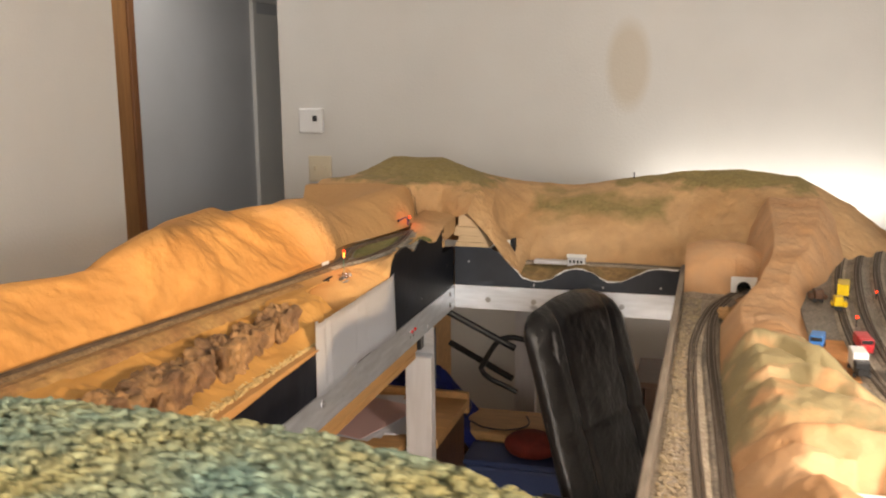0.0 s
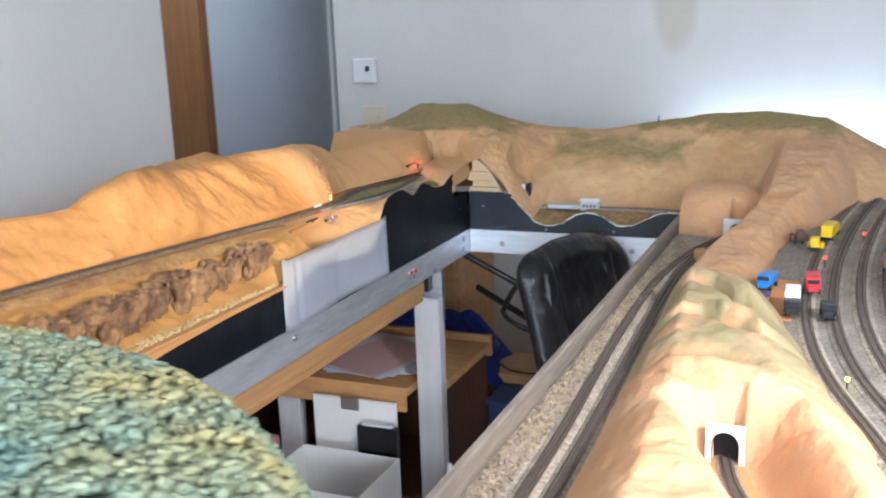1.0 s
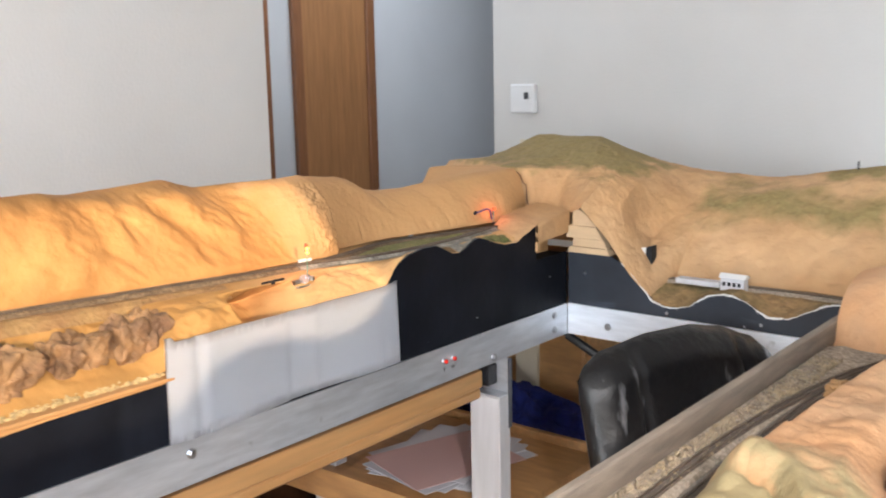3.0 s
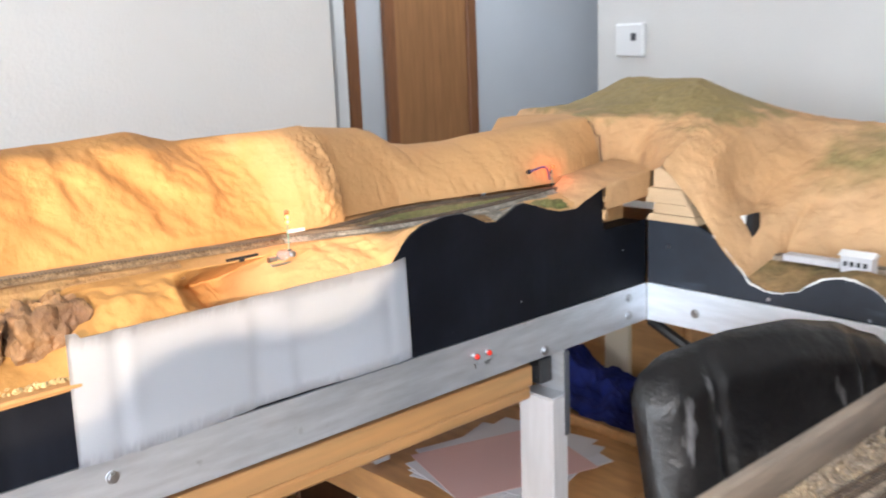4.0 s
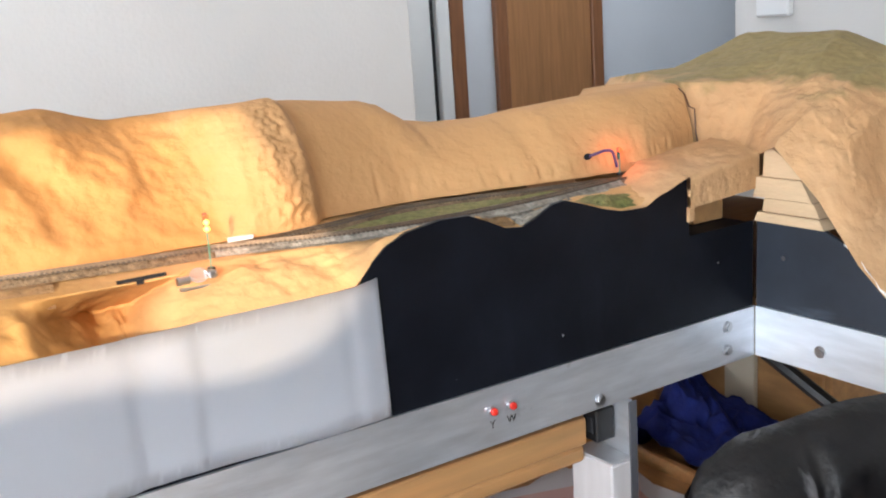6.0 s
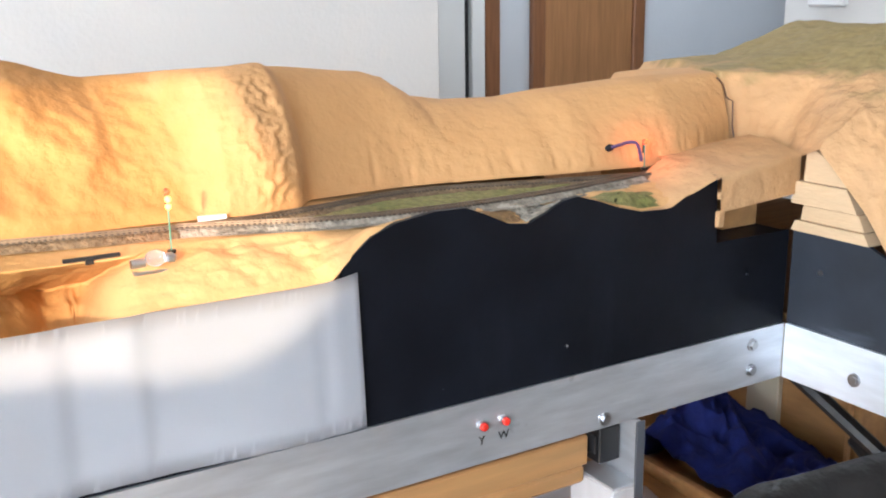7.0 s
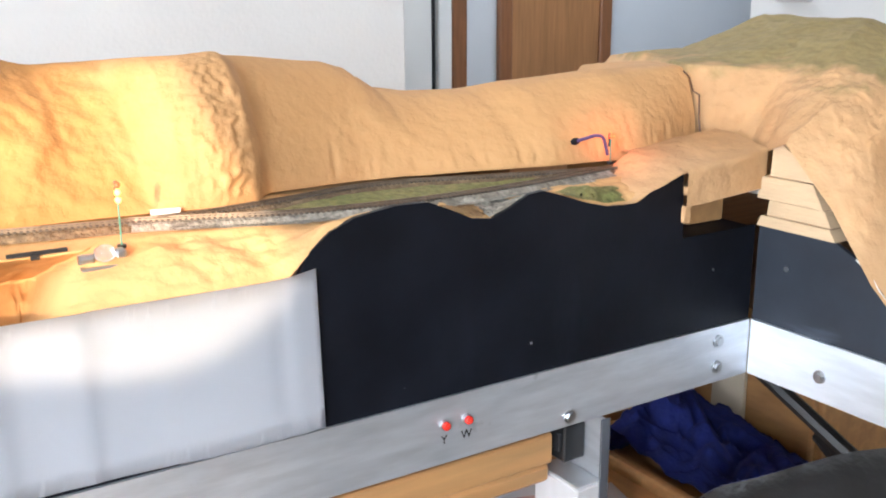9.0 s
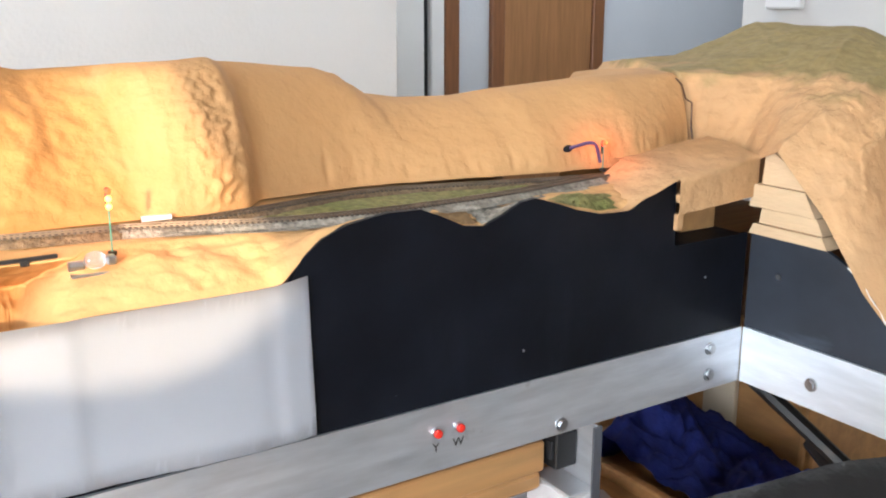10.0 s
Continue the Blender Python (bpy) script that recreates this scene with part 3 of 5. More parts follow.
# ---- hills ----
LEFT_HILL = [  # y, foot x, foot z, ridge x, ridge z, belly
    (0.55, -0.98, 1.20, -1.20, 1.315, 0.30), (1.40, -0.905, 1.205, -1.04, 1.322, 0.30), (1.55, -0.868, 1.207, -0.97, 1.318, 0.30), (1.60, -0.855, 1.208, -0.945, 1.322, 0.30), (1.645, -0.845, 1.209, -0.905, 1.362, 0.40),
    (1.70, -0.834, 1.210, -0.882, 1.382, 0.45), (1.78, -0.818, 1.211, -0.905, 1.378, 0.45), (1.86, -0.802, 1.212, -0.955, 1.364, 0.40), (1.95, -0.785, 1.213, -0.97, 1.365, 0.35), (2.05, -0.767, 1.215, -0.955, 1.373, 0.25), (2.13, -0.765, 1.215, -0.955, 1.351, 0.12),
    (2.19, -0.760, 1.215, -0.935, 1.354, 0.15), (2.225, -0.752, 1.215, -0.885, 1.358, 0.5), (2.26, -0.748, 1.215, -0.868, 1.360, 0.6), (2.295, -0.755, 1.215, -0.860, 1.363, 0.6), (2.324, -0.789, 1.215, -0.898, 1.356, 0.35),
    (2.435, -0.792, 1.216, -0.900, 1.345, 0.3), (2.465, -0.785, 1.217, -0.900, 1.337, 0.3), (2.486, -0.778, 1.218, -0.898, 1.324, 0.3), (2.502, -0.771, 1.218, -0.894, 1.312, 0.3), (2.545, -0.755, 1.22, -0.885, 1.306, 0.3), (2.61, -0.735, 1.221, -0.868, 1.306, 0.4), (2.66, -0.720, 1.222, -0.84, 1.315, 0.45),
    (2.78, -0.705, 1.222, -0.80, 1.327, 0.5), (2.895, -0.735, 1.222, -0.772, 1.328, 0.5),
]


def left_hill(u, v):
    y = 0.55 + u / 0.4 * 1.35 if u < 0.4 else 1.90 + (u - 0.4) / 0.6 * 0.995
    fx, fz, rx, rz, belly = keyed(LEFT_HILL, y)
    s = min(1.0, v / 0.7)
    if v < 0.7:
        x = fx + (rx - fx) * (s ** (1 + belly * 1.6))
        z = fz + (rz - fz) * (1 - (1 - s) ** (1 + belly * 0.8))
        z -= 0.004 * bell(s, 1, 0.12)
    else:
        b = (v - 0.7) / 0.3
        soft = min(1.0, max(0.0, (y - 2.76) / 0.12))
        x = rx - (0.28 + 0.12 * soft) * b
        z = rz - 0.004 - (0.30 - 0.27 * soft) * b ** 1.6
    cloth = min(1.0, max(0.0, (2.24 - y) / 0.06))
    rock = bell(y, 2.276 + 0.02 * fbm((z, 0.4, y), 16), 0.036) + 0.15 * bell(y, 2.23, 0.04)
    foam = min(1.0, max(0.0, (y - 2.36) / 0.05))
    # soft cloth folds, one deep crease beside the bulge, grit on the cliff, tool marks along the foam's foot
    d = (0.010 * cloth + 0.002) * fbm((x, y * 1.3 + 0.5 * z, z), 8) + 0.0015 * cloth * fbm((x, y, z), 34)
    warp = fbm((y, z, 0.3), 7)
    folds = 0.0048 * math.sin(22 * y + 34 * z + 8 * warp) * bell(y, 2.02, 0.22) + 0.0016 * math.sin(50 * y - 46 * z + 9 * warp) * bell(y, 2.06, 0.16)
    crease = -0.014 * bell(y, 1.93 + 0.17 * (1 - s), 0.03)
    cells = noise.voronoi(Vector((x, y, z)) * 210)[0]
    grit = rock * (0.0038 * fbm((x, y, z), 150, 3) + 0.0022 * fbm((x, y, z), 45, 3) + 0.0020 * (cells[1] - cells[0]))
    strokes = -0.0055 * foam * bell(s, 0.10, 0.16) * max(0.0, noise.noise(Vector((y * 95, z * 12, 0)))) + 0.0009 * foam * fbm((x, y, z), 60, 3)
    w = min(1, v / 0.05) * (1 - 0.65 * bell(v, 0.7, 0.09))
    yy = y + 0.22 * max(0, (v - 0.7) / 0.3) * max(0.0, (y - 2.73) / 0.165) ** 1.5
    return Vector((x + (d + (folds + crease) * cloth * min(1, v * 3) + grit + strokes) * w, yy + 0.4 * grit * w, z + (d * 0.5 + 0.4 * grit) * w))


tagged(part("model_hill", sheet(left_hill, 640, 92), PLASTER, smooth=True), "orange tan plaster mountain range with a gritty cliff and soft folds", "model mountain", "model mountains")

FAR_HILL = [  # foot, middle, ridge, foot of the back
    (0.00, -0.742, 2.900, 1.215, -0.772, 2.904, 1.30, -1.16, 3.02, 1.20, -1.36, 3.2, 1.03),
    (0.035, -0.735, 2.901, 1.215, -0.762, 2.905, 1.322, -1.12, 3.09, 1.313, -1.32, 3.35, 1.05),
    (0.06, -0.715, 2.905, 1.22, -0.735, 2.93, 1.322, -1.03, 3.16, 1.325, -1.25, 3.45, 1.05),
    (0.12, -0.655, 2.900, 1.22, -0.67, 2.98, 1.32, -0.91, 3.222, 1.380, -1.1, 3.55, 1.03),
    (0.18, -0.600, 2.870, 1.235, -0.60, 2.98, 1.325, -0.75, 3.266, 1.378, -0.85, 3.6, 1.03),
    (0.225, -0.560, 2.852, 1.250, -0.545, 2.97, 1.305, -0.665, 3.30, 1.338, -0.7, 3.6, 1.03),
    (0.275, -0.500, 2.862, 1.185, -0.500, 2.94, 1.262, -0.56, 3.30, 1.312, -0.6, 3.6, 1.03),
    (0.32, -0.445, 2.866, 1.110, -0.485, 2.965, 1.20, -0.47, 3.30, 1.297, -0.5, 3.6, 1.03),
    (0.36, -0.400, 2.874, 1.062, -0.470, 3.01, 1.17, -0.37, 3.30, 1.291, -0.4, 3.6, 1.03),
    (0.40, -0.400, 3.000, 1.080, -0.38, 3.05, 1.185, -0.28, 3.30, 1.290, -0.28, 3.6, 1.03),
    (0.50, -0.110, 3.015, 1.088, -0.11, 3.08, 1.195, -0.11, 3.31, 1.317, -0.1, 3.6, 1.03),
    (0.58, 0.045, 2.995, 1.088, 0.05, 3.07, 1.200, 0.03, 3.30, 1.340, 0.05, 3.6, 1.03),
    (0.70, 0.170, 2.900, 1.090, 0.20, 3.02, 1.220, 0.21, 3.30, 1.352, 0.25, 3.6, 1.03),
    (0.82, 0.330, 2.820, 1.100, 0.36, 2.95, 1.230, 0.40, 3.28, 1.335, 0.45, 3.6, 1.03),
    (0.92, 0.460, 2.820, 1.110, 0.50, 2.95, 1.190, 0.56, 3.25, 1.250, 0.62, 3.6, 1.03),
    (1.00, 0.600, 2.900, 1.110, 0.63, 3.00, 1.13, 0.68, 3.22, 1.130, 0.75, 3.5, 1.03),
]


def far_hill(u, v):
    k = keyed(FAR_HILL, u)
    p = [Vector(k[i:i + 3]) for i in (0, 3, 6, 9)]
    if v < 0.4:
        s = v / 0.4
        q = p[0].lerp(p[1], s)
        q.z += 0.012 * math.sin(math.pi * s)
    elif v < 0.8:
        s = (v - 0.4) / 0.4
        q = p[1].lerp(p[2], s)
        q.z += 0.020 * math.sin(math.pi * s) * (1 - 0.6 * bell(u, 0.05, 0.12))
    else:
        s = (v - 0.8) / 0.2
        q = p[2].lerp(p[3], s)
        q.z += 0.05 * math.sin(math.pi * s)
    w = min(1, v / 0.05)
    d = 0.008 * fbm(q, 8) + 0.003 * fbm(q, 30)
    creases = 0.005 * math.sin(60 * q.x + 40 * q.z + 4 * fbm(q, 7)) * bell(u, 0.24, 0.07) * min(1, v * 4) + 0.0022 * math.sin(130 * q.x + 70 * q.z + 7 * fbm(q, 9)) * bell(u, 0.28, 0.07) * min(1, v * 4)
    wr = fbm((q.x * 1.2, q.y, q.z * 0.5), 10)
    creases += 0.0055 * (1 - abs(math.sin(95 * q.x + 60 * q.z + 9 * wr))) ** 3 * bell(u, 0.27, 0.10) * min(1, v * 4)
    creases += 0.005 * fbm(q, 55, 3) * bell(v, 0.66, 0.05) * bell(u, 0.2, 0.12)
    return Vector((q.x, q.y - (d + creases) * w, q.z + (d * 0.6 + creases * 0.4) * w))


FARPAINT = material("hill_paint", (0.585, 0.365, 0.19), 0.85, vary=0.10, scale=16, second=(0.52, 0.30, 0.138), mix_scale=5, bump=0.005, bump_scale=45)


def add_grass(m, edge, slope, patch):
    """Blends grass into a hill's paint above a height, and in one patch of the slope."""
    nt = m.node_tree
    b = nt.nodes["Principled BSDF"]
    old = b.inputs["Base Color"].links[0].from_socket
    tc = nt.nodes.new("ShaderNodeTexCoord")
    sp = nt.nodes.new("ShaderNodeSeparateXYZ")
    nt.links.new(tc.outputs["Object"], sp.inputs[0])
    no = nt.nodes.new("ShaderNodeTexNoise")
    no.inputs["Scale"].default_value = 14
    no.inputs["Detail"].default_value = 6
    nt.links.new(tc.outputs["Object"], no.inputs["Vector"])

    def mth(op, a, c):
        n = nt.nodes.new("ShaderNodeMath")
        n.operation = op
        for i, s in enumerate((a, c)):
            if isinstance(s, (int, float)):
                n.inputs[i].default_value = s
            else:
                nt.links.new(s, n.inputs[i])
        return n.outputs[0]
    jitter = mth("MULTIPLY", mth("SUBTRACT", no.outputs[0], 0.5), 0.11)
    line = mth("ADD", mth("MULTIPLY", sp.outputs[0], slope), edge)
    over = mth("MULTIPLY", mth("SUBTRACT", mth("ADD", sp.outputs[2], jitter), line), 45.0)
    x0, x1, z0, z1 = patch
    px = mth("MINIMUM", mth("SUBTRACT", mth("ADD", sp.outputs[0], jitter), x0), mth("SUBTRACT", x1, mth("ADD", sp.outputs[0], jitter)))
    pz = mth("MINIMUM", mth("SUBTRACT", mth("ADD", sp.outputs[2], jitter), z0), mth("SUBTRACT", z1, mth("ADD", sp.outputs[2], jitter)))
    inside = mth("MULTIPLY", mth("MINIMUM", px, pz), 22.0)
    fac = nt.nodes.new("ShaderNodeClamp")
    fac.inputs[2].default_value = 0.88
    nt.links.new(mth("MAXIMUM", over, inside), fac.inputs[0])
    gn = nt.nodes.new("ShaderNodeTexNoise")
    gn.inputs["Scale"].default_value = 90
    gn.inputs["Detail"].default_value = 6
    nt.links.new(tc.outputs["Object"], gn.inputs["Vector"])
    ramp = nt.nodes.new("ShaderNodeValToRGB")
    ramp.color_ramp.elements[0].position, ramp.color_ramp.elements[0].color = 0.3, (0.215, 0.165, 0.058, 1)
    ramp.color_ramp.elements[1].position, ramp.color_ramp.elements[1].color = 0.7, (0.295, 0.235, 0.092, 1)
    nt.links.new(gn.outputs[0], ramp.inputs[0])
    mx = nt.nodes.new("ShaderNodeMix")
    mx.data_type = "RGBA"
    nt.links.new(fac.outputs[0], mx.inputs[0])
    nt.links.new(old, mx.inputs[6])
    nt.links.new(ramp.outputs[0], mx.inputs[7])
    nt.links.new(mx.outputs[2], b.inputs["Base Color"])


add_grass(FARPAINT, 1.300, -0.012, (-0.43, 0.03, 1.20, 1.292))
tagged(part("model_hill", sheet(far_hill, 460, 100), FARPAINT, smooth=True), "tan model mountain range with olive grass along its crest", "model mountain", "model mountains")

# ---- ground of the left table ----
def left_edge_z(y):
    for p, q in zip(LEFT_EDGE, LEFT_EDGE[1:]):
        if p[0] <= y <= q[0] and q[0] > p[0]:
            return p[1] + (q[1] - p[1]) * (y - p[0]) / (q[0] - p[0])
    return 1.145


MAIN_LEFT = [(-1.0, 0.75), (-0.89, 1.3), (-0.855, 1.5), (-0.815, 1.7), (-0.777, 1.9), (-0.737, 2.1), (-0.724, 2.2), (-0.735, 2.3), (-0.757, 2.4), (-0.753, 2.47), (-0.728, 2.56), (-0.702, 2.66), (-0.688, 2.74), (-0.68, 2.84)]
SIDING_LEFT = [(-0.728, 2.16), (-0.705, 2.22), (-0.676, 2.30), (-0.662, 2.40), (-0.661, 2.48), (-0.667, 2.56), (-0.679, 2.63), (-0.692, 2.70)]
LEFT_GROUND = [  # y, shoulder x z, middle x z, front x z
    (0.75, -0.93, 1.195, -0.80, 1.155, -0.625, 1.118), (1.30, -0.835, 1.20, -0.75, 1.165, -0.622, 1.124), (1.60, -0.79, 1.203, -0.735, 1.165, -0.622, 1.126),
    (1.78, -0.762, 1.206, -0.72, 1.165, -0.62, 1.130), (1.84, -0.740, 1.206, -0.665, 1.186, -0.612, 1.140), (1.90, -0.715, 1.206, -0.652, 1.196, -0.610, 1.150), (1.955, -0.695, 1.206, -0.655, 1.197, -0.611, 1.150), (2.005, -0.69, 1.206, -0.735, 1.172, -0.64, 1.128), (2.04, -0.686, 1.206, -0.79, 1.158, -0.69, 1.118), (2.110, -0.681, 1.207, -0.79, 1.158, -0.70, 1.118), (2.118, -0.690, 1.208, -0.660, 1.196, -0.605, 1.160),
    (2.128, -0.700, 1.209, -0.650, 1.199, -0.603, 1.168), (2.25, -0.675, 1.211, -0.645, 1.199, -0.603, 1.170), (2.30, -0.660, 1.211, -0.635, 1.208, -0.609, 1.205), (2.745, -0.660, 1.213, -0.635, 1.212, -0.609, 1.205), (2.86, -0.66, 1.214, -0.635, 1.212, -0.609, 1.205),
]


def left_ground(u, v):
    y = 0.75 + u * 1.995
    sx, sz, mx, mz, fx, fz = keyed(LEFT_GROUND, y)
    if y > 2.285:
        fz = left_edge_z(min(y, 2.742)) - 0.001
    fx0 = keyed(LEFT_HILL, y)[0] - 0.02
    flat = (sx - 0.0)
    if v < 0.4:
        s = v / 0.4
        x, z = fx0 + (flat - fx0) * s, 1.212 + (sz - 1.212) * s
    elif v < 0.7:
        s = (v - 0.4) / 0.3
        x, z = sx + (mx - sx) * s, sz + (mz - sz) * s
    else:
        s = (v - 0.7) / 0.3
        x, z = mx + (fx - mx) * s, mz + (fz - mz) * s + 0.004 * math.sin(math.pi * s)
    d = (0.006 * fbm((x, y, z), 14) + 0.003 * fbm((x, y, z), 45)) * min(1, max(0, (v - 0.38) * 8)) * min(1, (1 - v) * 8)
    y -= 0.055 * max(0.0, (v - 0.4) / 0.6) * bell(y, 2.116, 0.04)
    return Vector((x + d * 0.7, y, z + d))


def ground_patch(y0, y1, v0, v1):
    """A thin patch lying on the bank, with an uneven outline."""
    def fn(a, b):
        e = 0.012 * fbm((a * 2, b * 2, y0), 3)
        p = left_ground((y0 + a * (y1 - y0) + e - 0.75) / 1.995, v0 + b * (v1 - v0))
        return p + Vector((0.0006, 0, 0.0012 - 0.0015 * max(0.0, abs(2 * a - 1) - 0.8)))
    return fn


tagged(part("model_ground", sheet(left_ground, 520, 60), BANK, smooth=True), "tan plaster slope between the track and the fascia", "model ground")


def spline(points, n):
    pts = [Vector((p[0], p[1], p[2] if len(p) > 2 else 0)) for p in points]
    out = []
    for i in range(len(pts) - 1):
        p0, p1, p2, p3 = pts[max(i - 1, 0)], pts[i], pts[i + 1], pts[min(i + 2, len(pts) - 1)]
        for k in range(n):
            t = k / n
            out.append(0.5 * ((2 * p1) + (p2 - p0) * t + (2 * p0 - 5 * p1 + 4 * p2 - p3) * t * t + (3 * p1 - p0 - 3 * p2 + p3) * t ** 3))
    out.append(pts[-1])
    return out


def ribbon(line, profile):
    """Sweeps an open profile (offset, height) along a level line."""
    bm = bmesh.new()
    rows = []
    for i, p in enumerate(line):
        d = (line[min(i + 1, len(line) - 1)] - line[max(i - 1, 0)]).normalized()
        side = Vector((d.y, -d.x, 0))
        rows.append([bm.verts.new(p + side * o + Vector((0, 0, h))) for o, h in profile])
    for a, b in zip(rows, rows[1:]):
        for k in range(len(profile) - 1):
            bm.faces.new((a[k], a[k + 1], b[k + 1], b[k]))
    bmesh.ops.recalc_face_normals(bm, faces=bm.faces)
    return bm


def track(points, z, bed, label, bed_width=0.0115):
    line = [p + Vector((0, 0, z)) for p in spline(points, 10)]
    mid = line[len(line) // 2]
    t = empty("model_track", mid.x, mid.y, mid.z, label, "model track", "model tracks")
    w = bed_width
    part("ballast", ribbon(line, [(-w - 0.005, -0.003), (-w, 0.002), (-0.008, 0.0035), (0.008, 0.0035), (w, 0.002), (w + 0.005, -0.003)]), bed, t)
    for s in (-0.0047, 0.0047):
        part("rail", ribbon(line, [(s - 0.0007, 0.003), (s - 0.0005, 0.0064), (s + 0.0005, 0.0064), (s + 0.0007, 0.003)]), RAIL, t)
    ties = bmesh.new()
    run, nextt = 0.0, 0.0
    for a, b in zip(line, line[1:]):
        seg = (b - a).length
        while nextt < run + seg:
            p = a.lerp(b, (nextt - run) / seg)
            ang = math.atan2((b - a).y, (b - a).x)
            bb = bmesh.ops.create_cube(ties, size=1.0)
            m = Matrix.Translation(p + Vector((0, 0, 0.0043))) @ Matrix.Rotation(ang, 4, "Z") @ Matrix.Diagonal((0.0026, 0.0175, 0.0014, 1))
            bmesh.ops.transform(ties, matrix=m, verts=bb["verts"])
            nextt += 0.0052
        run += seg
    tagged(part("tie_strip", ties, TIE, t), kind="stuff")
    return t


track(MAIN_LEFT, 1.213, BROWNBALLAST, "model track with dark ties at the tan mountain's foot")
track(SIDING_LEFT, 1.2135, PALEBALLAST, "short model siding on grey ballast beside grass")
# grass and ballast between the two tracks
def between(a, b, y0, y1, z, crown):
    """A strip of ground from a line x = a(y) to a line x = b(y)."""
    def fn(u, v):
        y = y0 + u * (y1 - y0)
        return Vector((a(y) + v * (b(y) - a(y)), y + 0.004 * fbm((u * 3, v, 1), 3), z + crown * math.sin(math.pi * v) + 0.0012 * fbm((u * 0.3, v * 0.06, 0), 60)))
    return fn


def line_x(rows):
    flip = [(y, x) for x, y in rows]
    return lambda y: keyed(flip, y)[0]


main_x, siding_x = line_x(MAIN_LEFT), line_x(SIDING_LEFT)
tagged(part("ballast_strip", sheet(between(lambda y: main_x(y) + 0.009, lambda y: siding_x(y) + 0.026, 2.19, 2.70, 1.2125, 0.001), 90, 20), PALEBALLAST), "pale grey ballast round the model siding", "ballast", kind="stuff")
tagged(part("grass_strip", sheet(between(lambda y: main_x(y) + 0.0175 + 0.02 * max(0, (2.33 - y) / 0.05) ** 2, lambda y: siding_x(y) - 0.0155, 2.285, 2.60, 1.2145, 0.0022), 80, 20), GRASSM, smooth=True), "olive static grass between the two model tracks", "model grass", kind="stuff")
tagged(part("grass_patch", sheet(ground_patch(2.575, 2.665, 0.66, 0.97), 30, 14), GRASSM, smooth=True), "small olive grass patch on the wavy bank", "model grass", kind="stuff")
tagged(part("dirt_patch", sheet(ground_patch(2.425, 2.475, 0.60, 0.98), 24, 14), BROWNDIRT, smooth=True), "orange brown dirt patch in the dip of the bank", "dirt", kind="stuff")
tagged(part("ballast_patch", sheet(ground_patch(2.478, 2.53, 0.55, 0.98), 24, 14), PALEBALLAST, smooth=True), "pale ballast spilled over the dip of the bank", "ballast", kind="stuff")
tagged(part("dirt_bank", ribbon([p + Vector((0, 0, 1.206)) for p in spline([(-0.965, 0.75), (-0.862, 1.3), (-0.825, 1.5), (-0.787, 1.7), (-0.757, 1.86), (-0.73, 2.0)], 10)], [(-0.012, 0.004), (0.01, 0.006), (0.022, 0.001), (0.034, -0.012)]), BROWNDIRT), "brown dirt bank along the model track", "dirt bank", kind="stuff")


# ---- rocks, gravel and ledge on the left table ----
def rock(cx, cy, cz, sx, sy, sz, seed):
    """A jagged block: facets cut by cell noise, with upright grooves."""
    bm = bmesh.new()
    bmesh.ops.create_icosphere(bm, subdivisions=5, radius=1.0)
    off = Vector((seed, seed * 0.7, 0))
    for v in bm.verts:
        p = v.co.copy()
        q = Vector((p.x * 1.6, p.y * 2.2, p.z * 1.1)) + off
        d, _ = noise.voronoi(q * 1.25)
        cell = (d[1] - d[0])
        big = noise.fractal(p * 1.2 + off, 1.0, 2.0, 3) * 0.22
        fine = noise.fractal(p * 6 + off, 1.0, 2.0, 3) * 0.05
        k = 0.80 + 0.35 * min(cell, 0.8) + big + fine
        w = 1.0 / max(abs(p.x), abs(p.y), abs(p.z)) ** 0.75
        v.co = Vector((cx, cy, cz)) + Vector((p.x * sx, p.y * sy, p.z * sz)) * (k * w)
    return bm


for i, (cx, cy, cz, sx, sy, sz) in enumerate(((-0.702, 1.800, 1.163, 0.038, 0.050, 0.045), (-0.708, 1.705, 1.156, 0.036, 0.050, 0.040), (-0.706, 1.585, 1.160, 0.042, 0.062, 0.043), (-0.714, 1.485, 1.156, 0.040, 0.042, 0.040), (-0.718, 1.395, 1.158, 0.048, 0.062, 0.042), (-0.735, 1.27, 1.154, 0.050, 0.064, 0.044), (-0.750, 1.14, 1.150, 0.050, 0.068, 0.046))):
    tagged(part("model_rock", rock(cx + 0.012, cy, cz - 0.004, sx * 1.05, sy * 1.0, sz * 1.2, i * 7.3 + 1), ROCK), "jagged brown plaster rock outcrop below the track", "model rock", "rock outcrops")


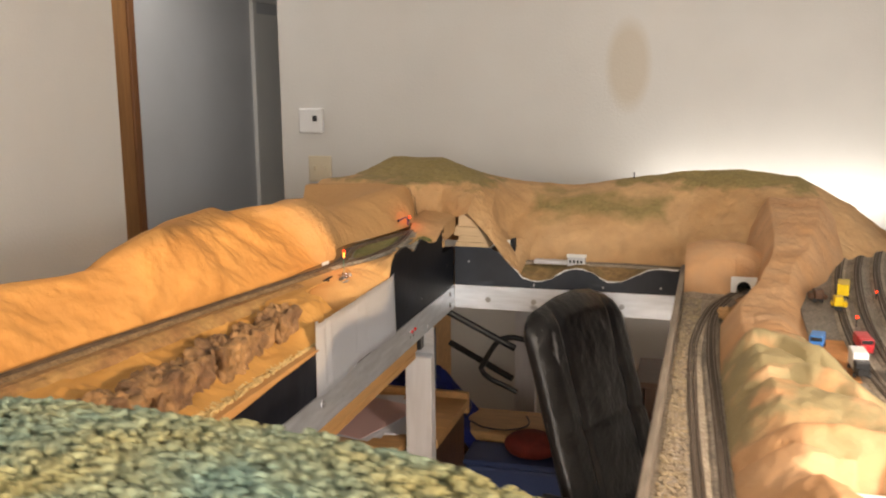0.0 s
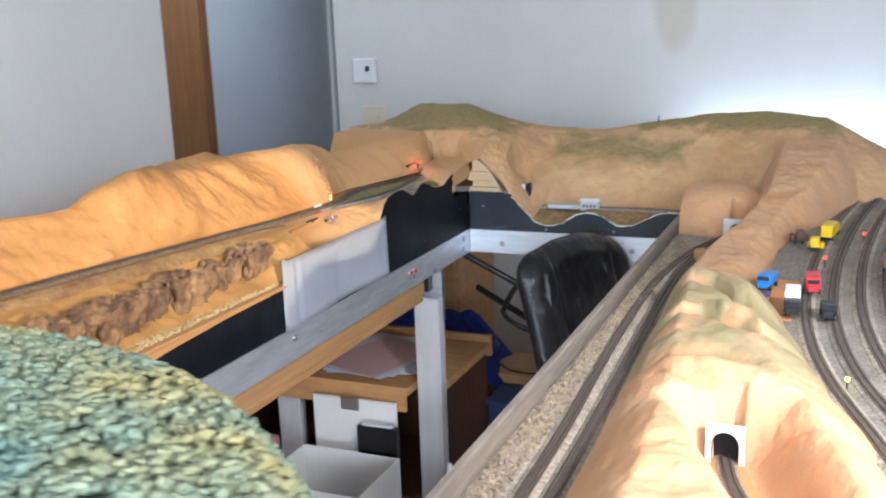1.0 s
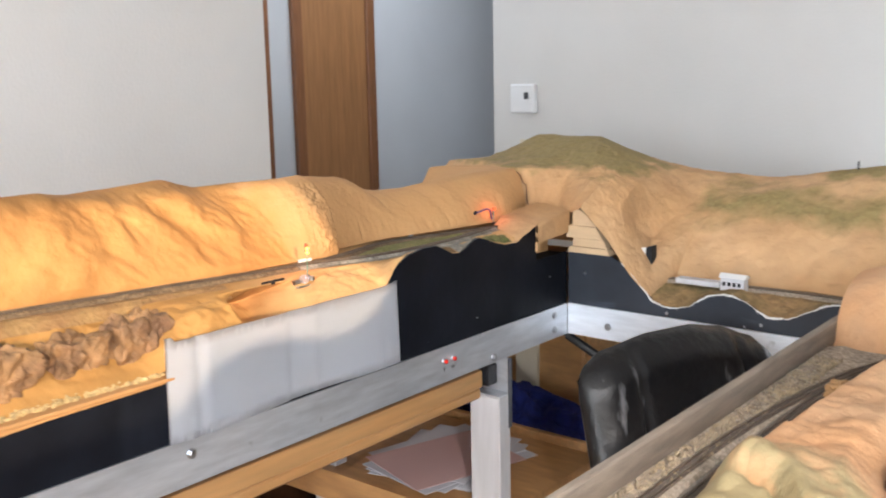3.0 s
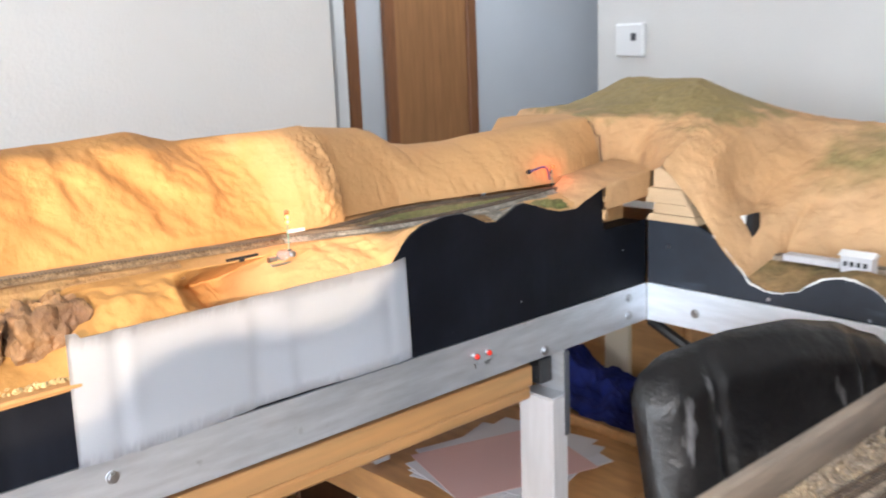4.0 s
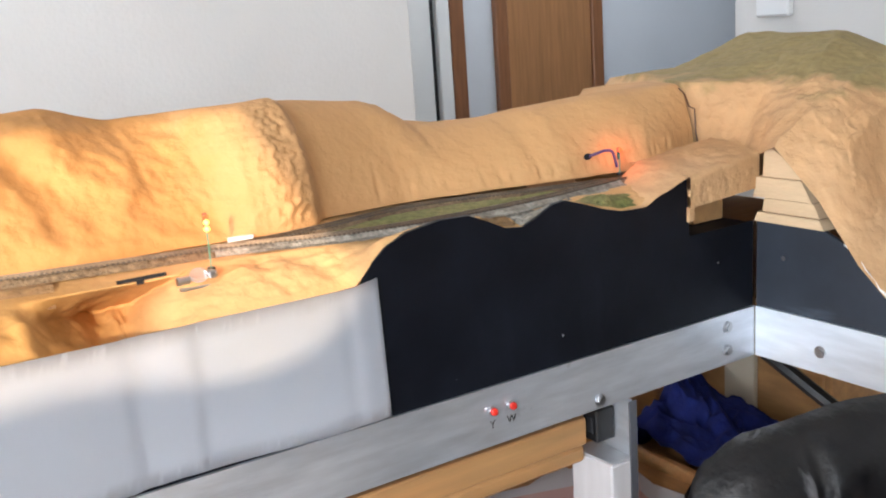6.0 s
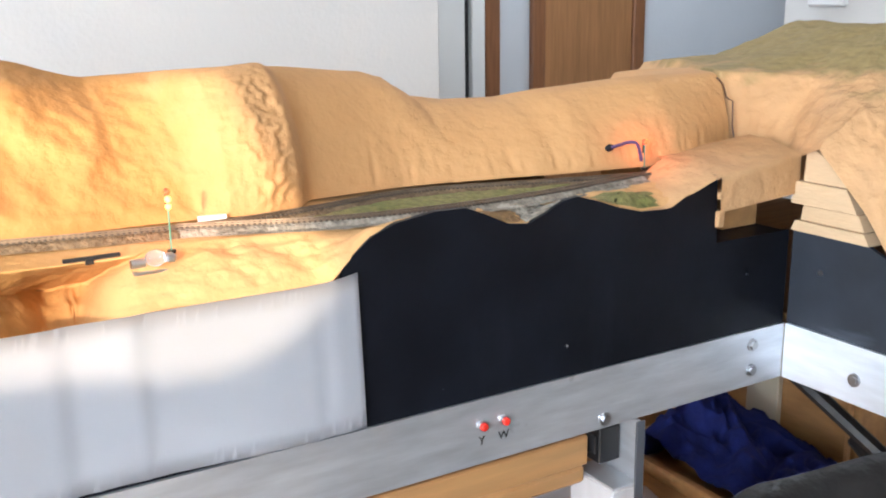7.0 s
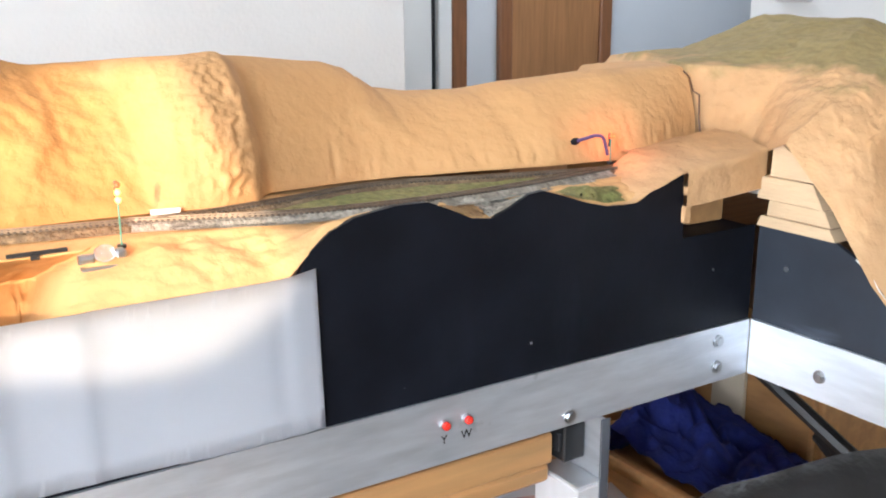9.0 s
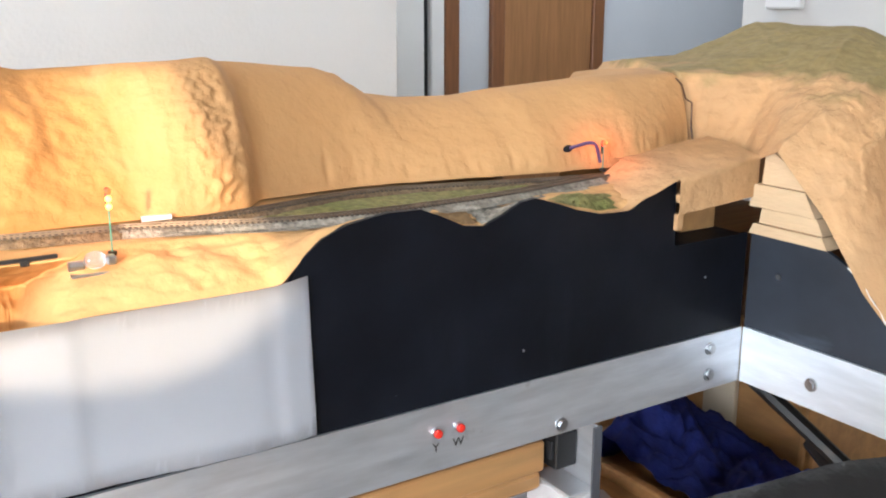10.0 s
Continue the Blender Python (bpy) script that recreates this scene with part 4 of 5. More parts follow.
def pebbles(n, x0, x1, y0, y1, z, r0, r1, seed, slope=0.05):
    rnd = random.Random(seed)
    verts, faces = [], []
    ico = bmesh.new()
    bmesh.ops.create_icosphere(ico, subdivisions=1, radius=1.0)
    iv = [v.co.copy() for v in ico.verts]
    ifc = [[v.index for v in f.verts] for f in ico.faces]
    ico.free()
    for _ in range(n):
        y = rnd.uniform(y0, y1)
        x = rnd.uniform(x0, x1) - slope * max(0, 1.4 - y)
        r = rnd.uniform(r0, r1)
        b = len(verts)
        rot = Euler((rnd.random() * 6, rnd.random() * 6, rnd.random() * 6)).to_matrix()
        sc = Vector((1, rnd.uniform(0.6, 1.2), rnd.uniform(0.5, 0.9)))
        for v in iv:
            q = rot @ Vector((v.x * sc.x, v.y * sc.y, v.z * sc.z)) * r * rnd.uniform(0.85, 1.15)
            verts.append((x + q.x, y + q.y, z + q.z + r * 0.3))
        faces += [[k + b for k in f] for f in ifc]
    me = bpy.data.meshes.new("pebbles")
    me.from_pydata(verts, [], faces)
    bm = bmesh.new()
    bm.from_mesh(me)
    bpy.data.meshes.remove(me)
    return bm


tagged(part("gravel", pebbles(2600, -0.680, -0.616, 1.05, 1.84, 1.128, 0.0018, 0.0050, 4), GRAVEL), "loose tan gravel along the ledge below the rocks", "gravel", kind="stuff")
ledge = empty("wooden_ledge", -0.60, 1.3, 1.11, "golden pine ledge board on top of the black fascia", "ledge")
part("board", box(-0.640, -0.600, 0.75, 1.83, 1.1215, 1.1275, 0.0015), PINE, ledge)
part("board", prism([(0.75, 1.088), (1.253, 1.098), (1.442, 1.111), (1.614, 1.118), (1.80, 1.1205), (1.80, 1.1212), (0.75, 1.1212)], "x", LX - 0.0075, LX + 0.0035), PINE, ledge)

# bulb, hole and signal at the notch
bulb = empty("light_bulb", -0.672, 2.128, 1.205, "small clear bulb in a silver holder beside the track", "light bulb")
part("glass", ball(0.0085, pose(-0.664, 2.123, 1.207) @ Matrix.Diagonal((1, 1.1, 0.9, 1))), GLASSBULB, bulb, smooth=True)
part("holder", cyl(0.0042, 0.012, pose(-0.668, 2.108, 1.203, 90)), STEEL, bulb, "silver metal holder")
part("clip", merge(box(-0.674, -0.657, 2.102, 2.133, 1.1945, 1.197, 0.001), box(-0.664, -0.654, 2.130, 2.139, 1.203, 1.211, 0.002)), STEEL, bulb)
tagged(part("crack", merge(box(-0.690, -0.686, 2.05, 2.098, 1.2075, 1.2105), box(-0.690, -0.684, 2.068, 2.075, 1.204, 1.209)), DARK), "short dark crack in the plaster beside the track", "crack")


def signal(x, y, z, height, mats, label, lean=0.0):
    s = empty("signal_light", x, y, z, label, "model signal", "model signals")
    part("mast", cyl(0.0008, height, pose(x, y, z + height / 2, 0, lean), n=8), GREENMAST, s)
    part("base", cyl(0.004, 0.003, pose(x, y, z + 0.0015), n=10), BLACKPLASTIC, s)
    part("head", box(x - 0.0030, x - 0.0015, y - 0.0018, y + 0.0018, z + height - 0.010, z + height + 0.006, 0.0005), BLACKPLASTIC, s)
    for k, mm in enumerate(mats):
        part("lens", ball(0.0028, pose(x + 0.001, y, z + height + 0.003 - 0.0065 * k), n=10), mm, s, "lit lens", smooth=True)
    return s


signal(-0.674, 2.140, 1.207, 0.052, (REDLED, AMBERLED, AMBERLED), "lit red and amber model signal on a thin green mast")
signal(-0.695, 2.712, 1.222, 0.030, (REDLED,), "lit red model signal against the tan mountain")
lamp("signal_glow", "POINT", pose(-0.696, 2.716, 1.256), 0.036, (1.0, 0.12, 0.02), soft=0.004)
lamp("signal_glow_near", "POINT", pose(-0.684, 2.142, 1.262), 0.06, (1.0, 0.25, 0.05), soft=0.004)
wire = tagged(part("wire", tube(spline([(-0.700, 2.712, 1.232), (-0.700, 2.705, 1.252), (-0.706, 2.698, 1.255), (-0.711, 2.687, 1.252), (-0.716, 2.678, 1.249)], 6), 0.0020, 6), WIRE), "violet wires pushed into a hole in the mountain", "wire")
hole = tagged(part("hole", ball(0.008, pose(-0.7175, 2.677, 1.2485) @ Matrix.Diagonal((0.3, 0.9, 0.55, 1)), n=12), DARK, smooth=True), "small dark hole for wires in the mountain", "hole")


def portal(name, x, y, z, yaw, w, h, hole_w, hole_h, label, deep=0.06):
    """A white card front with an arched opening, the bore's shade a dark fill behind."""
    p = empty("tunnel_portal", x, y, z, label, "tunnel portal", "tunnel portals")
    arch = [(hole_w / 2 * math.cos(a), hole_h - hole_w / 2 + hole_w / 2 * math.sin(a)) for a in [math.pi * k / 14 for k in range(15)]]
    outer = [(-w / 2, 0), (-hole_w / 2, 0), *arch[::-1], (hole_w / 2, 0), (w / 2, 0), (w / 2, h), (-w / 2, h)]
    m = pose(x, y, z, 0, 0, yaw)
    f = prism(outer, "y", -0.0015, 0.0015)
    f.transform(m)
    part("front", f, CARD, p, "white card front")
    bore_shade = bmesh.new()
    ring = [(-hole_w / 2, 0), *arch[::-1], (hole_w / 2, 0)]
    a = [bore_shade.verts.new((q[0] * 1.01, 0.0016, q[1])) for q in ring]
    b = [bore_shade.verts.new((q[0] * 1.01, deep, q[1])) for q in ring]
    for k in range(len(ring) - 1):
        bore_shade.faces.new((a[k], a[k + 1], b[k + 1], b[k]))
    bore_shade.faces.new(b)
    bore_shade.transform(m)
    part("bore_shade", bore_shade, DARK, p, "near black fill for the shade in the tunnel")
    return p


portal("left", -0.745, 2.200, 1.206, 80, 0.028, 0.015, 0.008, 0.005, "low white card edge where the track enters the rock")

tagged(part("crack", tube([(-0.757, 2.888, 1.318), (-0.749, 2.892, 1.310), (-0.746, 2.897, 1.292), (-0.736, 2.898, 1.288), (-0.735, 2.899, 1.255), (-0.729, 2.900, 1.226)], 0.0012, 6), BOXBROWN), "dark crack between two pieces of the model mountain", "crack")

# ---- corner block and layered foam ----
beam = empty("foam_beam", -0.66, 2.81, 1.2, "tan carved foam slab bridging the corner of the fascia", "foam slab")


def foam_slab(u, v):
    y = 2.744 + u * 0.130
    top = 1.222 + 0.016 * u
    bot = 1.182 + 0.009 * u
    if v < 0.3:
        return Vector((-0.601, y, bot + (top - bot) * v / 0.3))
    s = (v - 0.3) / 0.7
    return Vector((-0.601 - 0.11 * s, y + 0.03 * s * u, top + 0.010 * math.sin(s * 1.6) + 0.002 * fbm((s * 0.1, y, 0), 40)))


part("slab", sheet(foam_slab, 30, 24), FOAM, beam, smooth=True)


def foam_apron(u, v):
    y = 2.640 + u * 0.1028
    rise = min(1.0, max(0.0, u)) ** 1.4
    return Vector((-0.6015 - 0.095 * v, y, keyed(LEFT_EDGE, y)[0] + 0.0015 + 0.001 * u + (0.010 * math.sin(1.6 * v) + 0.012 * math.sin(math.pi * min(1, v * 1.2)) * (1 - u)) * rise - 0.006 * (1 - rise) * v))


part("apron", sheet(foam_apron, 30, 16), FOAM, beam, smooth=True)
part("end", box(-0.70, -0.6015, 2.744, 2.873, 1.196, 1.206, 0.002), FOAM, beam)
part("foot", box(-0.640, -0.602, 2.7425, 2.753, 1.164, 1.1835, 0.001), FOAM, beam)
inner = empty("wood_block", -0.65, 2.83, 1.15, "small reddish wooden block in the dark corner gap", "wood block")
part("block", box(-0.68, -0.65, 2.80, 2.86, 1.1445, 1.186, 0.002), OAK, inner)
# dark sheet standing in for the shade deep in the corner gap
part("shade_backing", box(-0.72, -0.715, 2.75, 2.90, 1.03, 1.195), DARK, inner)
shelfc = tagged(part("corner_shelf", box(-0.70, -0.612, 2.752, 2.868, 1.138, 1.1435, 0.001), BLACK), "black shelf board in the open corner gap", "shelf")
stack = empty("foam_stack", -0.55, 2.87, 1.146, "stack of bare tan foam boards under the mountain's edge", "foam boards")
for k, pts in enumerate(([(-0.604, 1.1462), (-0.495, 1.1462), (-0.503, 1.159), (-0.598, 1.159)], [(-0.592, 1.1602), (-0.504, 1.1602), (-0.514, 1.178), (-0.590, 1.178)], [(-0.606, 1.1792), (-0.514, 1.1792), (-0.530, 1.206), (-0.600, 1.206)], [(-0.592, 1.2072), (-0.531, 1.2072), (-0.556, 1.232), (-0.580, 1.2465), (-0.590, 1.241)])):
    part("board", prism(pts, "y", FY - 0.004 + 0.003 * (k % 2), FY + 0.07), RAWFOAM, stack)

# ---- far valley ----


def far_edge_z(x):
    for p, q in zip(FAR_EDGE, FAR_EDGE[1:]):
        if p[0] <= x <= q[0]:
            return p[1] + (q[1] - p[1]) * (x - p[0]) / (q[0] - p[0])
    return 1.10


def far_ground(u, v):
    x = -0.50 + u * 0.58
    y = FY + 0.006 + v * 0.16
    s = min(1, v * 2.2)
    z = far_edge_z(x) * (1 - s) + 1.084 * s - 0.001
    bumps = 0.010 * bell(x, -0.22, 0.05) * bell(v, 0.25, 0.2)
    return Vector((x, y, z + bumps + 0.004 * fbm((x, y, 0), 20) * min(1, v * 6)))


VALLEY = material("valley_ground", (0.20, 0.145, 0.06), 0.9, vary=0.3, scale=60, bump=0.004, bump_scale=120, second=(0.33, 0.20, 0.09), mix_scale=10)
tagged(part("model_ground", sheet(far_ground, 120, 24), VALLEY, smooth=True), "olive and brown model valley floor behind the wavy fascia", "model ground")
track([(-0.50, 2.96), (-0.40, 2.972), (-0.25, 2.98), (-0.1, 2.982), (0.05, 2.965), (0.16, 2.93)], 1.086, BALLAST, "model track through the valley before the far mountains")
hut = empty("model_building", -0.262, 2.955, 1.088, "tiny pale grey model building beside the far track", "model building")
part("walls", box(-0.270, -0.218, 2.935, 2.958, 1.084, 1.114, 0.001), GREYWOOD, hut)
part("roof", prism([(2.932, 1.114), (2.961, 1.114), (2.9465, 1.122)], "x", -0.273, -0.215), CARD, hut)
part("platform", box(-0.372, -0.272, 2.936, 2.962, 1.090, 1.101, 0.001), GREYWOOD, hut, "grey platform")
for wx in (-0.264, -0.253, -0.242, -0.231):
    part("window", box(wx, wx + 0.006, 2.9335, 2.9348, 1.097, 1.105), DARK, hut)
mouth = empty("tunnel_portal", -0.455, 2.945, 1.088, "white card beside a dark tunnel mouth in the far mountain", "tunnel portal", "tunnel portals")
part("front", prism([(-0.480, 1.152), (-0.446, 1.160), (-0.449, 1.095), (-0.464, 1.095)], "y", 2.940, 2.942), CARD, mouth, "white card front")
# solid dark slot painting in the shade of the tunnel mouth
part("bore_shade", prism([(-0.4455, 1.160), (-0.433, 1.163), (-0.430, 1.092), (-0.4475, 1.092)], "y", 2.941, 2.965), DARK, mouth, "near black fill for the shade in the tunnel")

# ---- peninsula ----
PEN_L = [(0.5, 0.215), (1.155, 0.195), (1.576, 0.178), (1.9, 0.170), (2.21, 0.170), (2.35, 0.222), (2.5, 0.250), (2.62, 0.25), (3.0, 0.22)]
PEN_R = [(0.5, 0.66), (0.9, 0.60), (1.29, 0.525), (1.44, 0.475), (1.6, 0.43), (1.76, 0.39), (1.96, 0.325), (2.12, 0.325), (2.25, 0.34), (2.43, 0.365), (2.61, 0.43), (2.9, 0.50), (3.1, 0.53)]
CREST = [(0.5, 1.245), (0.9, 1.235), (1.15, 1.215), (1.29, 1.195), (1.36, 1.202), (1.44, 1.182), (1.50, 1.196), (1.64, 1.200), (1.69, 1.182), (1.74, 1.198), (1.84, 1.200), (1.96, 1.184), (2.1, 1.176), (2.2, 1.172), (2.35, 1.198), (2.55, 1.232), (2.75, 1.266), (2.9, 1.286), (3.05, 1.295)]
YARD_Z = 1.150
CREASES = ([(0.17, 1.628), (0.222, 1.621), (0.273, 1.626), (0.329, 1.583), (0.373, 1.546), (0.5, 1.535)], [(0.17, 1.83), (0.230, 1.816), (0.265, 1.799), (0.318, 1.735), (0.45, 1.62)], [(0.17, 1.405), (0.247, 1.367), (0.295, 1.343), (0.340, 1.321), (0.5, 1.24)])


def pen_z(x, y):
    l, r, c = keyed(PEN_L, y)[0], keyed(PEN_R, y)[0], keyed(CREST, y)[0]
    low = 1.112 if x < (l + r) / 2 else YARD_Z - 0.006
    z = low
    if l < x < r:
        s = (x - l) / (r - l)
        z = low + (c - low) * min(1.0, 1.25 * math.sin(math.pi * s) ** 0.75) + 0.007 * fbm((x, y, 0), 12) * math.sin(math.pi * s) + 0.003 * fbm((x, y, 1), 40) * math.sin(math.pi * s)
        # stepped cross creases
        for line in CREASES:
            d = y - keyed(line, x)[0]
            z += (0.012 * bell(d, 0.030, 0.022) - 0.021 * bell(d, 0.0, 0.011)) * math.sin(math.pi * s) ** 0.6
        z += 0.003 * math.sin(46 * (y + 0.35 * (x - 0.28)) + 3 * fbm((x, y, 0), 5)) * math.sin(math.pi * s) * bell(y, 1.6, 0.35)
        z += 0.0012 * math.sin(70 * y + 30 * x) * math.sin(math.pi * s) * bell(y, 2.55, 0.3)
    # cutting in front of the near portal
    if y < 1.305:
        cx = 0.352 + 0.40 * (1.305 - y) ** 1.05
        d = abs(x - cx)
        k = min(1.0, max(0.0, (d - 0.014) / 0.085))
        k = k * k * (3 - 2 * k)
        z = 1.098 * (1 - k) + z * k
    # rounded hill over the far portal
    q = ((x - 0.165) / 0.145) ** 2 + ((y - 2.685) / 0.150) ** 2
    if q < 1:
        z = max(z, 1.112 + 0.112 * (1 - q) ** 0.38 + 0.002 * fbm((x, y, 0), 18))
    # tunnel bores behind the two portals
    if (abs(x - 0.229) < 0.021 and 2.528 < y < 2.60) or (abs(x - 0.352) < 0.019 and 1.296 < y < 1.322):
        z = 1.098
    return z


def pen_ground(u, v):
    y = 0.60 + u * 2.45
    x = 0.083 + v * 0.567
    return Vector((x, y, pen_z(x, y)))


PENPAINT = material("peninsula_paint", (0.63, 0.375, 0.205), 0.8, vary=0.10, scale=18, second=(0.57, 0.305, 0.145), mix_scale=9, bump=0.005, bump_scale=45)


def grass_band(m, y0, y1):
    nt = m.node_tree
    b = nt.nodes["Principled BSDF"]
    old = b.inputs["Base Color"].links[0].from_socket
    tc = nt.nodes.new("ShaderNodeTexCoord")
    sp = nt.nodes.new("ShaderNodeSeparateXYZ")
    nt.links.new(tc.outputs["Object"], sp.inputs[0])
    no = nt.nodes.new("ShaderNodeTexNoise")
    no.inputs["Scale"].default_value = 13
    no.inputs["Detail"].default_value = 7
    nt.links.new(tc.outputs["Object"], no.inputs["Vector"])

    def mth(op, a, c):
        n = nt.nodes.new("ShaderNodeMath")
        n.operation = op
        for i, s in enumerate((a, c)):
            if isinstance(s, (int, float)):
                n.inputs[i].default_value = s
            else:
                nt.links.new(s, n.inputs[i])
        return n.outputs[0]
    yj = mth("ADD", sp.outputs[1], mth("MULTIPLY", mth("SUBTRACT", no.outputs[0], 0.5), 0.22))
    inside = mth("MULTIPLY", mth("MINIMUM", mth("SUBTRACT", yj, y0), mth("SUBTRACT", y1, yj)), 14.0)
    spots = mth("MULTIPLY", mth("SUBTRACT", no.outputs[0], 0.33), 5.0)
    fac = nt.nodes.new("ShaderNodeClamp")
    fac.inputs[2].default_value = 0.8
    nt.links.new(mth("MINIMUM", inside, spots), fac.inputs[0])
    mx = nt.nodes.new("ShaderNodeMix")
    mx.data_type = "RGBA"
    nt.links.new(fac.outputs[0], mx.inputs[0])
    nt.links.new(old, mx.inputs[6])
    mx.inputs[7].default_value = (0.255, 0.232, 0.118, 1)
    nt.links.new(mx.outputs[2], b.inputs["Base Color"])


grass_band(PENPAINT, 1.42, 1.90)
tagged(part("model_hill", sheet(pen_ground, 400, 150), PENPAINT, smooth=True), "tan model hills with olive grass along the middle table", "model mountain", "model mountains")
# ballast field left of the hills and the yard on the right
tagged(part("ballast_field", sheet(lambda u, v: Vector((0.083 + v * (0.105 if u < 0.72 else 0.105 - 0.02 * (u - 0.72)), 0.60 + u * 1.93, 1.1165 + 0.0015 * fbm((v, u * 20, 0), 2) + 0.004 * bell(v, 0.25, 0.15))), 160, 12), BALLAST, smooth=True), "grey brown ballast strip along the table's edge", "ballast", kind="stuff")
tagged(part("yard", prism([(1.2, 0.6), (1.2, 3.3), (0.34, 3.3), (0.34, 2.0), (0.37, 1.76), (0.455, 1.44), (0.505, 1.29), (0.58, 0.9), (0.64, 0.6)], "z", 1.101, YARD_Z), DARKBALLAST), "dark grey ballast yard beside the hills", "ballast yard", kind="stuff")
track([(0.160, 0.60), (0.150, 1.2), (0.135, 1.5), (0.126, 1.7), (0.120, 1.95), (0.124, 2.12), (0.150, 2.35), (0.195, 2.50), (0.235, 2.60)], 1.1185, BALLAST, "model track along the worn table edge", 0.014)
track([(0.192, 0.60), (0.183, 1.2), (0.173, 1.5), (0.165, 1.7), (0.154, 2.0), (0.158, 2.28), (0.192, 2.46)], 1.1185, DARKBALLAST, "second model track beside the hills", 0.014)
track([(0.352, 1.40), (0.352, 1.31), (0.375, 1.22), (0.43, 1.10), (0.50, 0.97), (0.58, 0.84)], 1.0985, DARKBALLAST, "model track running into the near tunnel", 0.012)
for k, off in enumerate((0.0, 0.045, 0.09, 0.135, 0.185)):
    track([(0.60 + off, 1.02), (0.53 + off, 1.28), (0.465 + off * 1.0, 1.5), (0.43 + off, 1.7), (0.415 + off, 1.95), (0.425 + off, 2.3), (0.47 + off, 2.75), (0.55 + off, 3.2)], YARD_Z, DARKBALLAST if k % 2 else BALLAST, "yard track on dark ballast", 0.014)
portal("near", 0.352, 1.298, 1.098, 0, 0.048, 0.054, 0.034, 0.044, "white card tunnel portal with an arched opening", 0.018)
portal("far2", 0.227, 2.526, 1.108, 0, 0.062, 0.056, 0.034, 0.044, "white card tunnel portal in the rounded hill")
tagged(part("orange_lot", box(0.335, 0.40, 1.76, 2.02, 1.151, 1.1535, 0.001), material("orange_dirt", (0.55, 0.24, 0.085), 0.9, vary=0.15, scale=40)), "flat orange dirt lot beside the yard", "dirt lot")
tagged(part("white_stick", tube([(0.186, 2.13, 1.13), (0.188, 2.02, 1.134), (0.186, 1.97, 1.128)], 0.0018, 6), CARD), "thin bent white wire at the hill's foot", "wire")
tagged(part("model_rock", rock(0.182, 2.26, 1.135, 0.016, 0.018, 0.014, 3.3), ROUGHROCK, smooth=True), "small tan boulder near the far tunnel", "model rock", "rock outcrops")


def truck(x, y, z, yaw, cab, bed, label, length=0.062, tall=0.024):
    t = empty("toy_truck", x, y, z, label, "toy truck", "toy vehicles")
    m = pose(x, y, z, 0, 0, yaw)
    w = 0.0125
    part("chassis", box(-w * 0.8, w * 0.8, -length / 2, length / 2, 0.004, 0.008, 0.0008, m), BLACKPLASTIC, t)
    part("cab", box(-w, w, -length / 2, -length / 2 + 0.019, 0.008, 0.029, 0.0025, m, 2), cab, t)
    part("hood", box(-w * 0.75, w * 0.75, -length / 2 - 0.009, -length / 2, 0.006, 0.018, 0.002, m), cab, t)
    part("windscreen", box(-w * 0.82, w * 0.82, -length / 2 - 0.0004, -length / 2 + 0.001, 0.0195, 0.027, 0.0003, m), DARK, t)
    part("cargo_box", box(-w, w, -length / 2 + 0.021, length / 2, 0.0085, 0.0085 + tall, 0.0015, m), bed, t)
    for wx in (-w, w):
        for wy in (-length / 2 + 0.006, length / 2 - 0.010):
            part("wheel", cyl(0.0045, 0.005, m @ pose(wx * 0.9, wy, 0.0045, 0, 90), n=12), BLACKPLASTIC, t)
    return t


YT = YARD_Z + 0.0035
truck(0.345, 1.955, 1.154, -10, BLUE, BLUE, "blue toy truck parked on the orange lot", 0.055, 0.018)
truck(0.398, 1.80, YT + 0.004, 2, BLACKPLASTIC, WHITE, "white box toy truck parked beside the yard tracks", 0.070, 0.030)
truck(0.424, 1.945, YT + 0.004, 4, RED, RED, "red toy truck with a pale nose on the yard", 0.062, 0.020)
truck(0.440, 2.40, YT + 0.004, 172, YELLOW, YELLOW, "yellow toy truck at the far end of the yard", 0.085, 0.026)
truck(0.455, 1.785, YT + 0.004, 2, BLACKPLASTIC, BLACKPLASTIC, "black toy truck on a yard track", 0.045, 0.014)
truck(0.412, 2.265, YT + 0.004, 90, YELLOW, YELLOW, "small yellow toy loader near the yellow truck", 0.024, 0.008)
truck(0.56, 2.08, YT + 0.004, 5, RED, ORANGE, "red and orange toy truck beside the yard", 0.09, 0.026)
truck(0.375, 2.335, YT + 0.002, 100, BOXBROWN, BOXBROWN, "small maroon toy wagon by the hill's foot", 0.030, 0.012)
kiosk = empty("model_building", 0.340, 1.862, 1.154, "small purple and pink model shed on the orange lot", "model building")
part("walls", box(0.324, 0.356, 1.850, 1.872, 1.1535, 1.166, 0.001), PINK, kiosk)
part("roof", box(0.321, 0.359, 1.847, 1.875, 1.166, 1.169, 0.001), WIRE, kiosk)
for lx, ly, lz, mm, c in ((0.438, 2.15, 1.166, REDLED, "red"), (0.51, 2.40, 1.166, REDLED, "red"), (0.489, 1.474, 1.160, glow("yellow_led", (1.0, 0.9, 0.05), 12), "yellow"), (0.556, 3.18, 1.19, glow("green_led", (0.3, 1.0, 0.1), 14), "green")):
    s = empty("yard_light", lx, ly, YARD_Z, "tiny lit %s signal lamp in the yard" % c, "model signal", "yard lights")
    part("post", cyl(0.0012, lz - YARD_Z + 0.004, pose(lx, ly, (lz + YARD_Z) / 2 + 0.002), n=8), BLACKPLASTIC, s)
    part("lens", ball(0.0030, pose(lx, ly, lz + 0.004), n=10), mm, s, smooth=True)
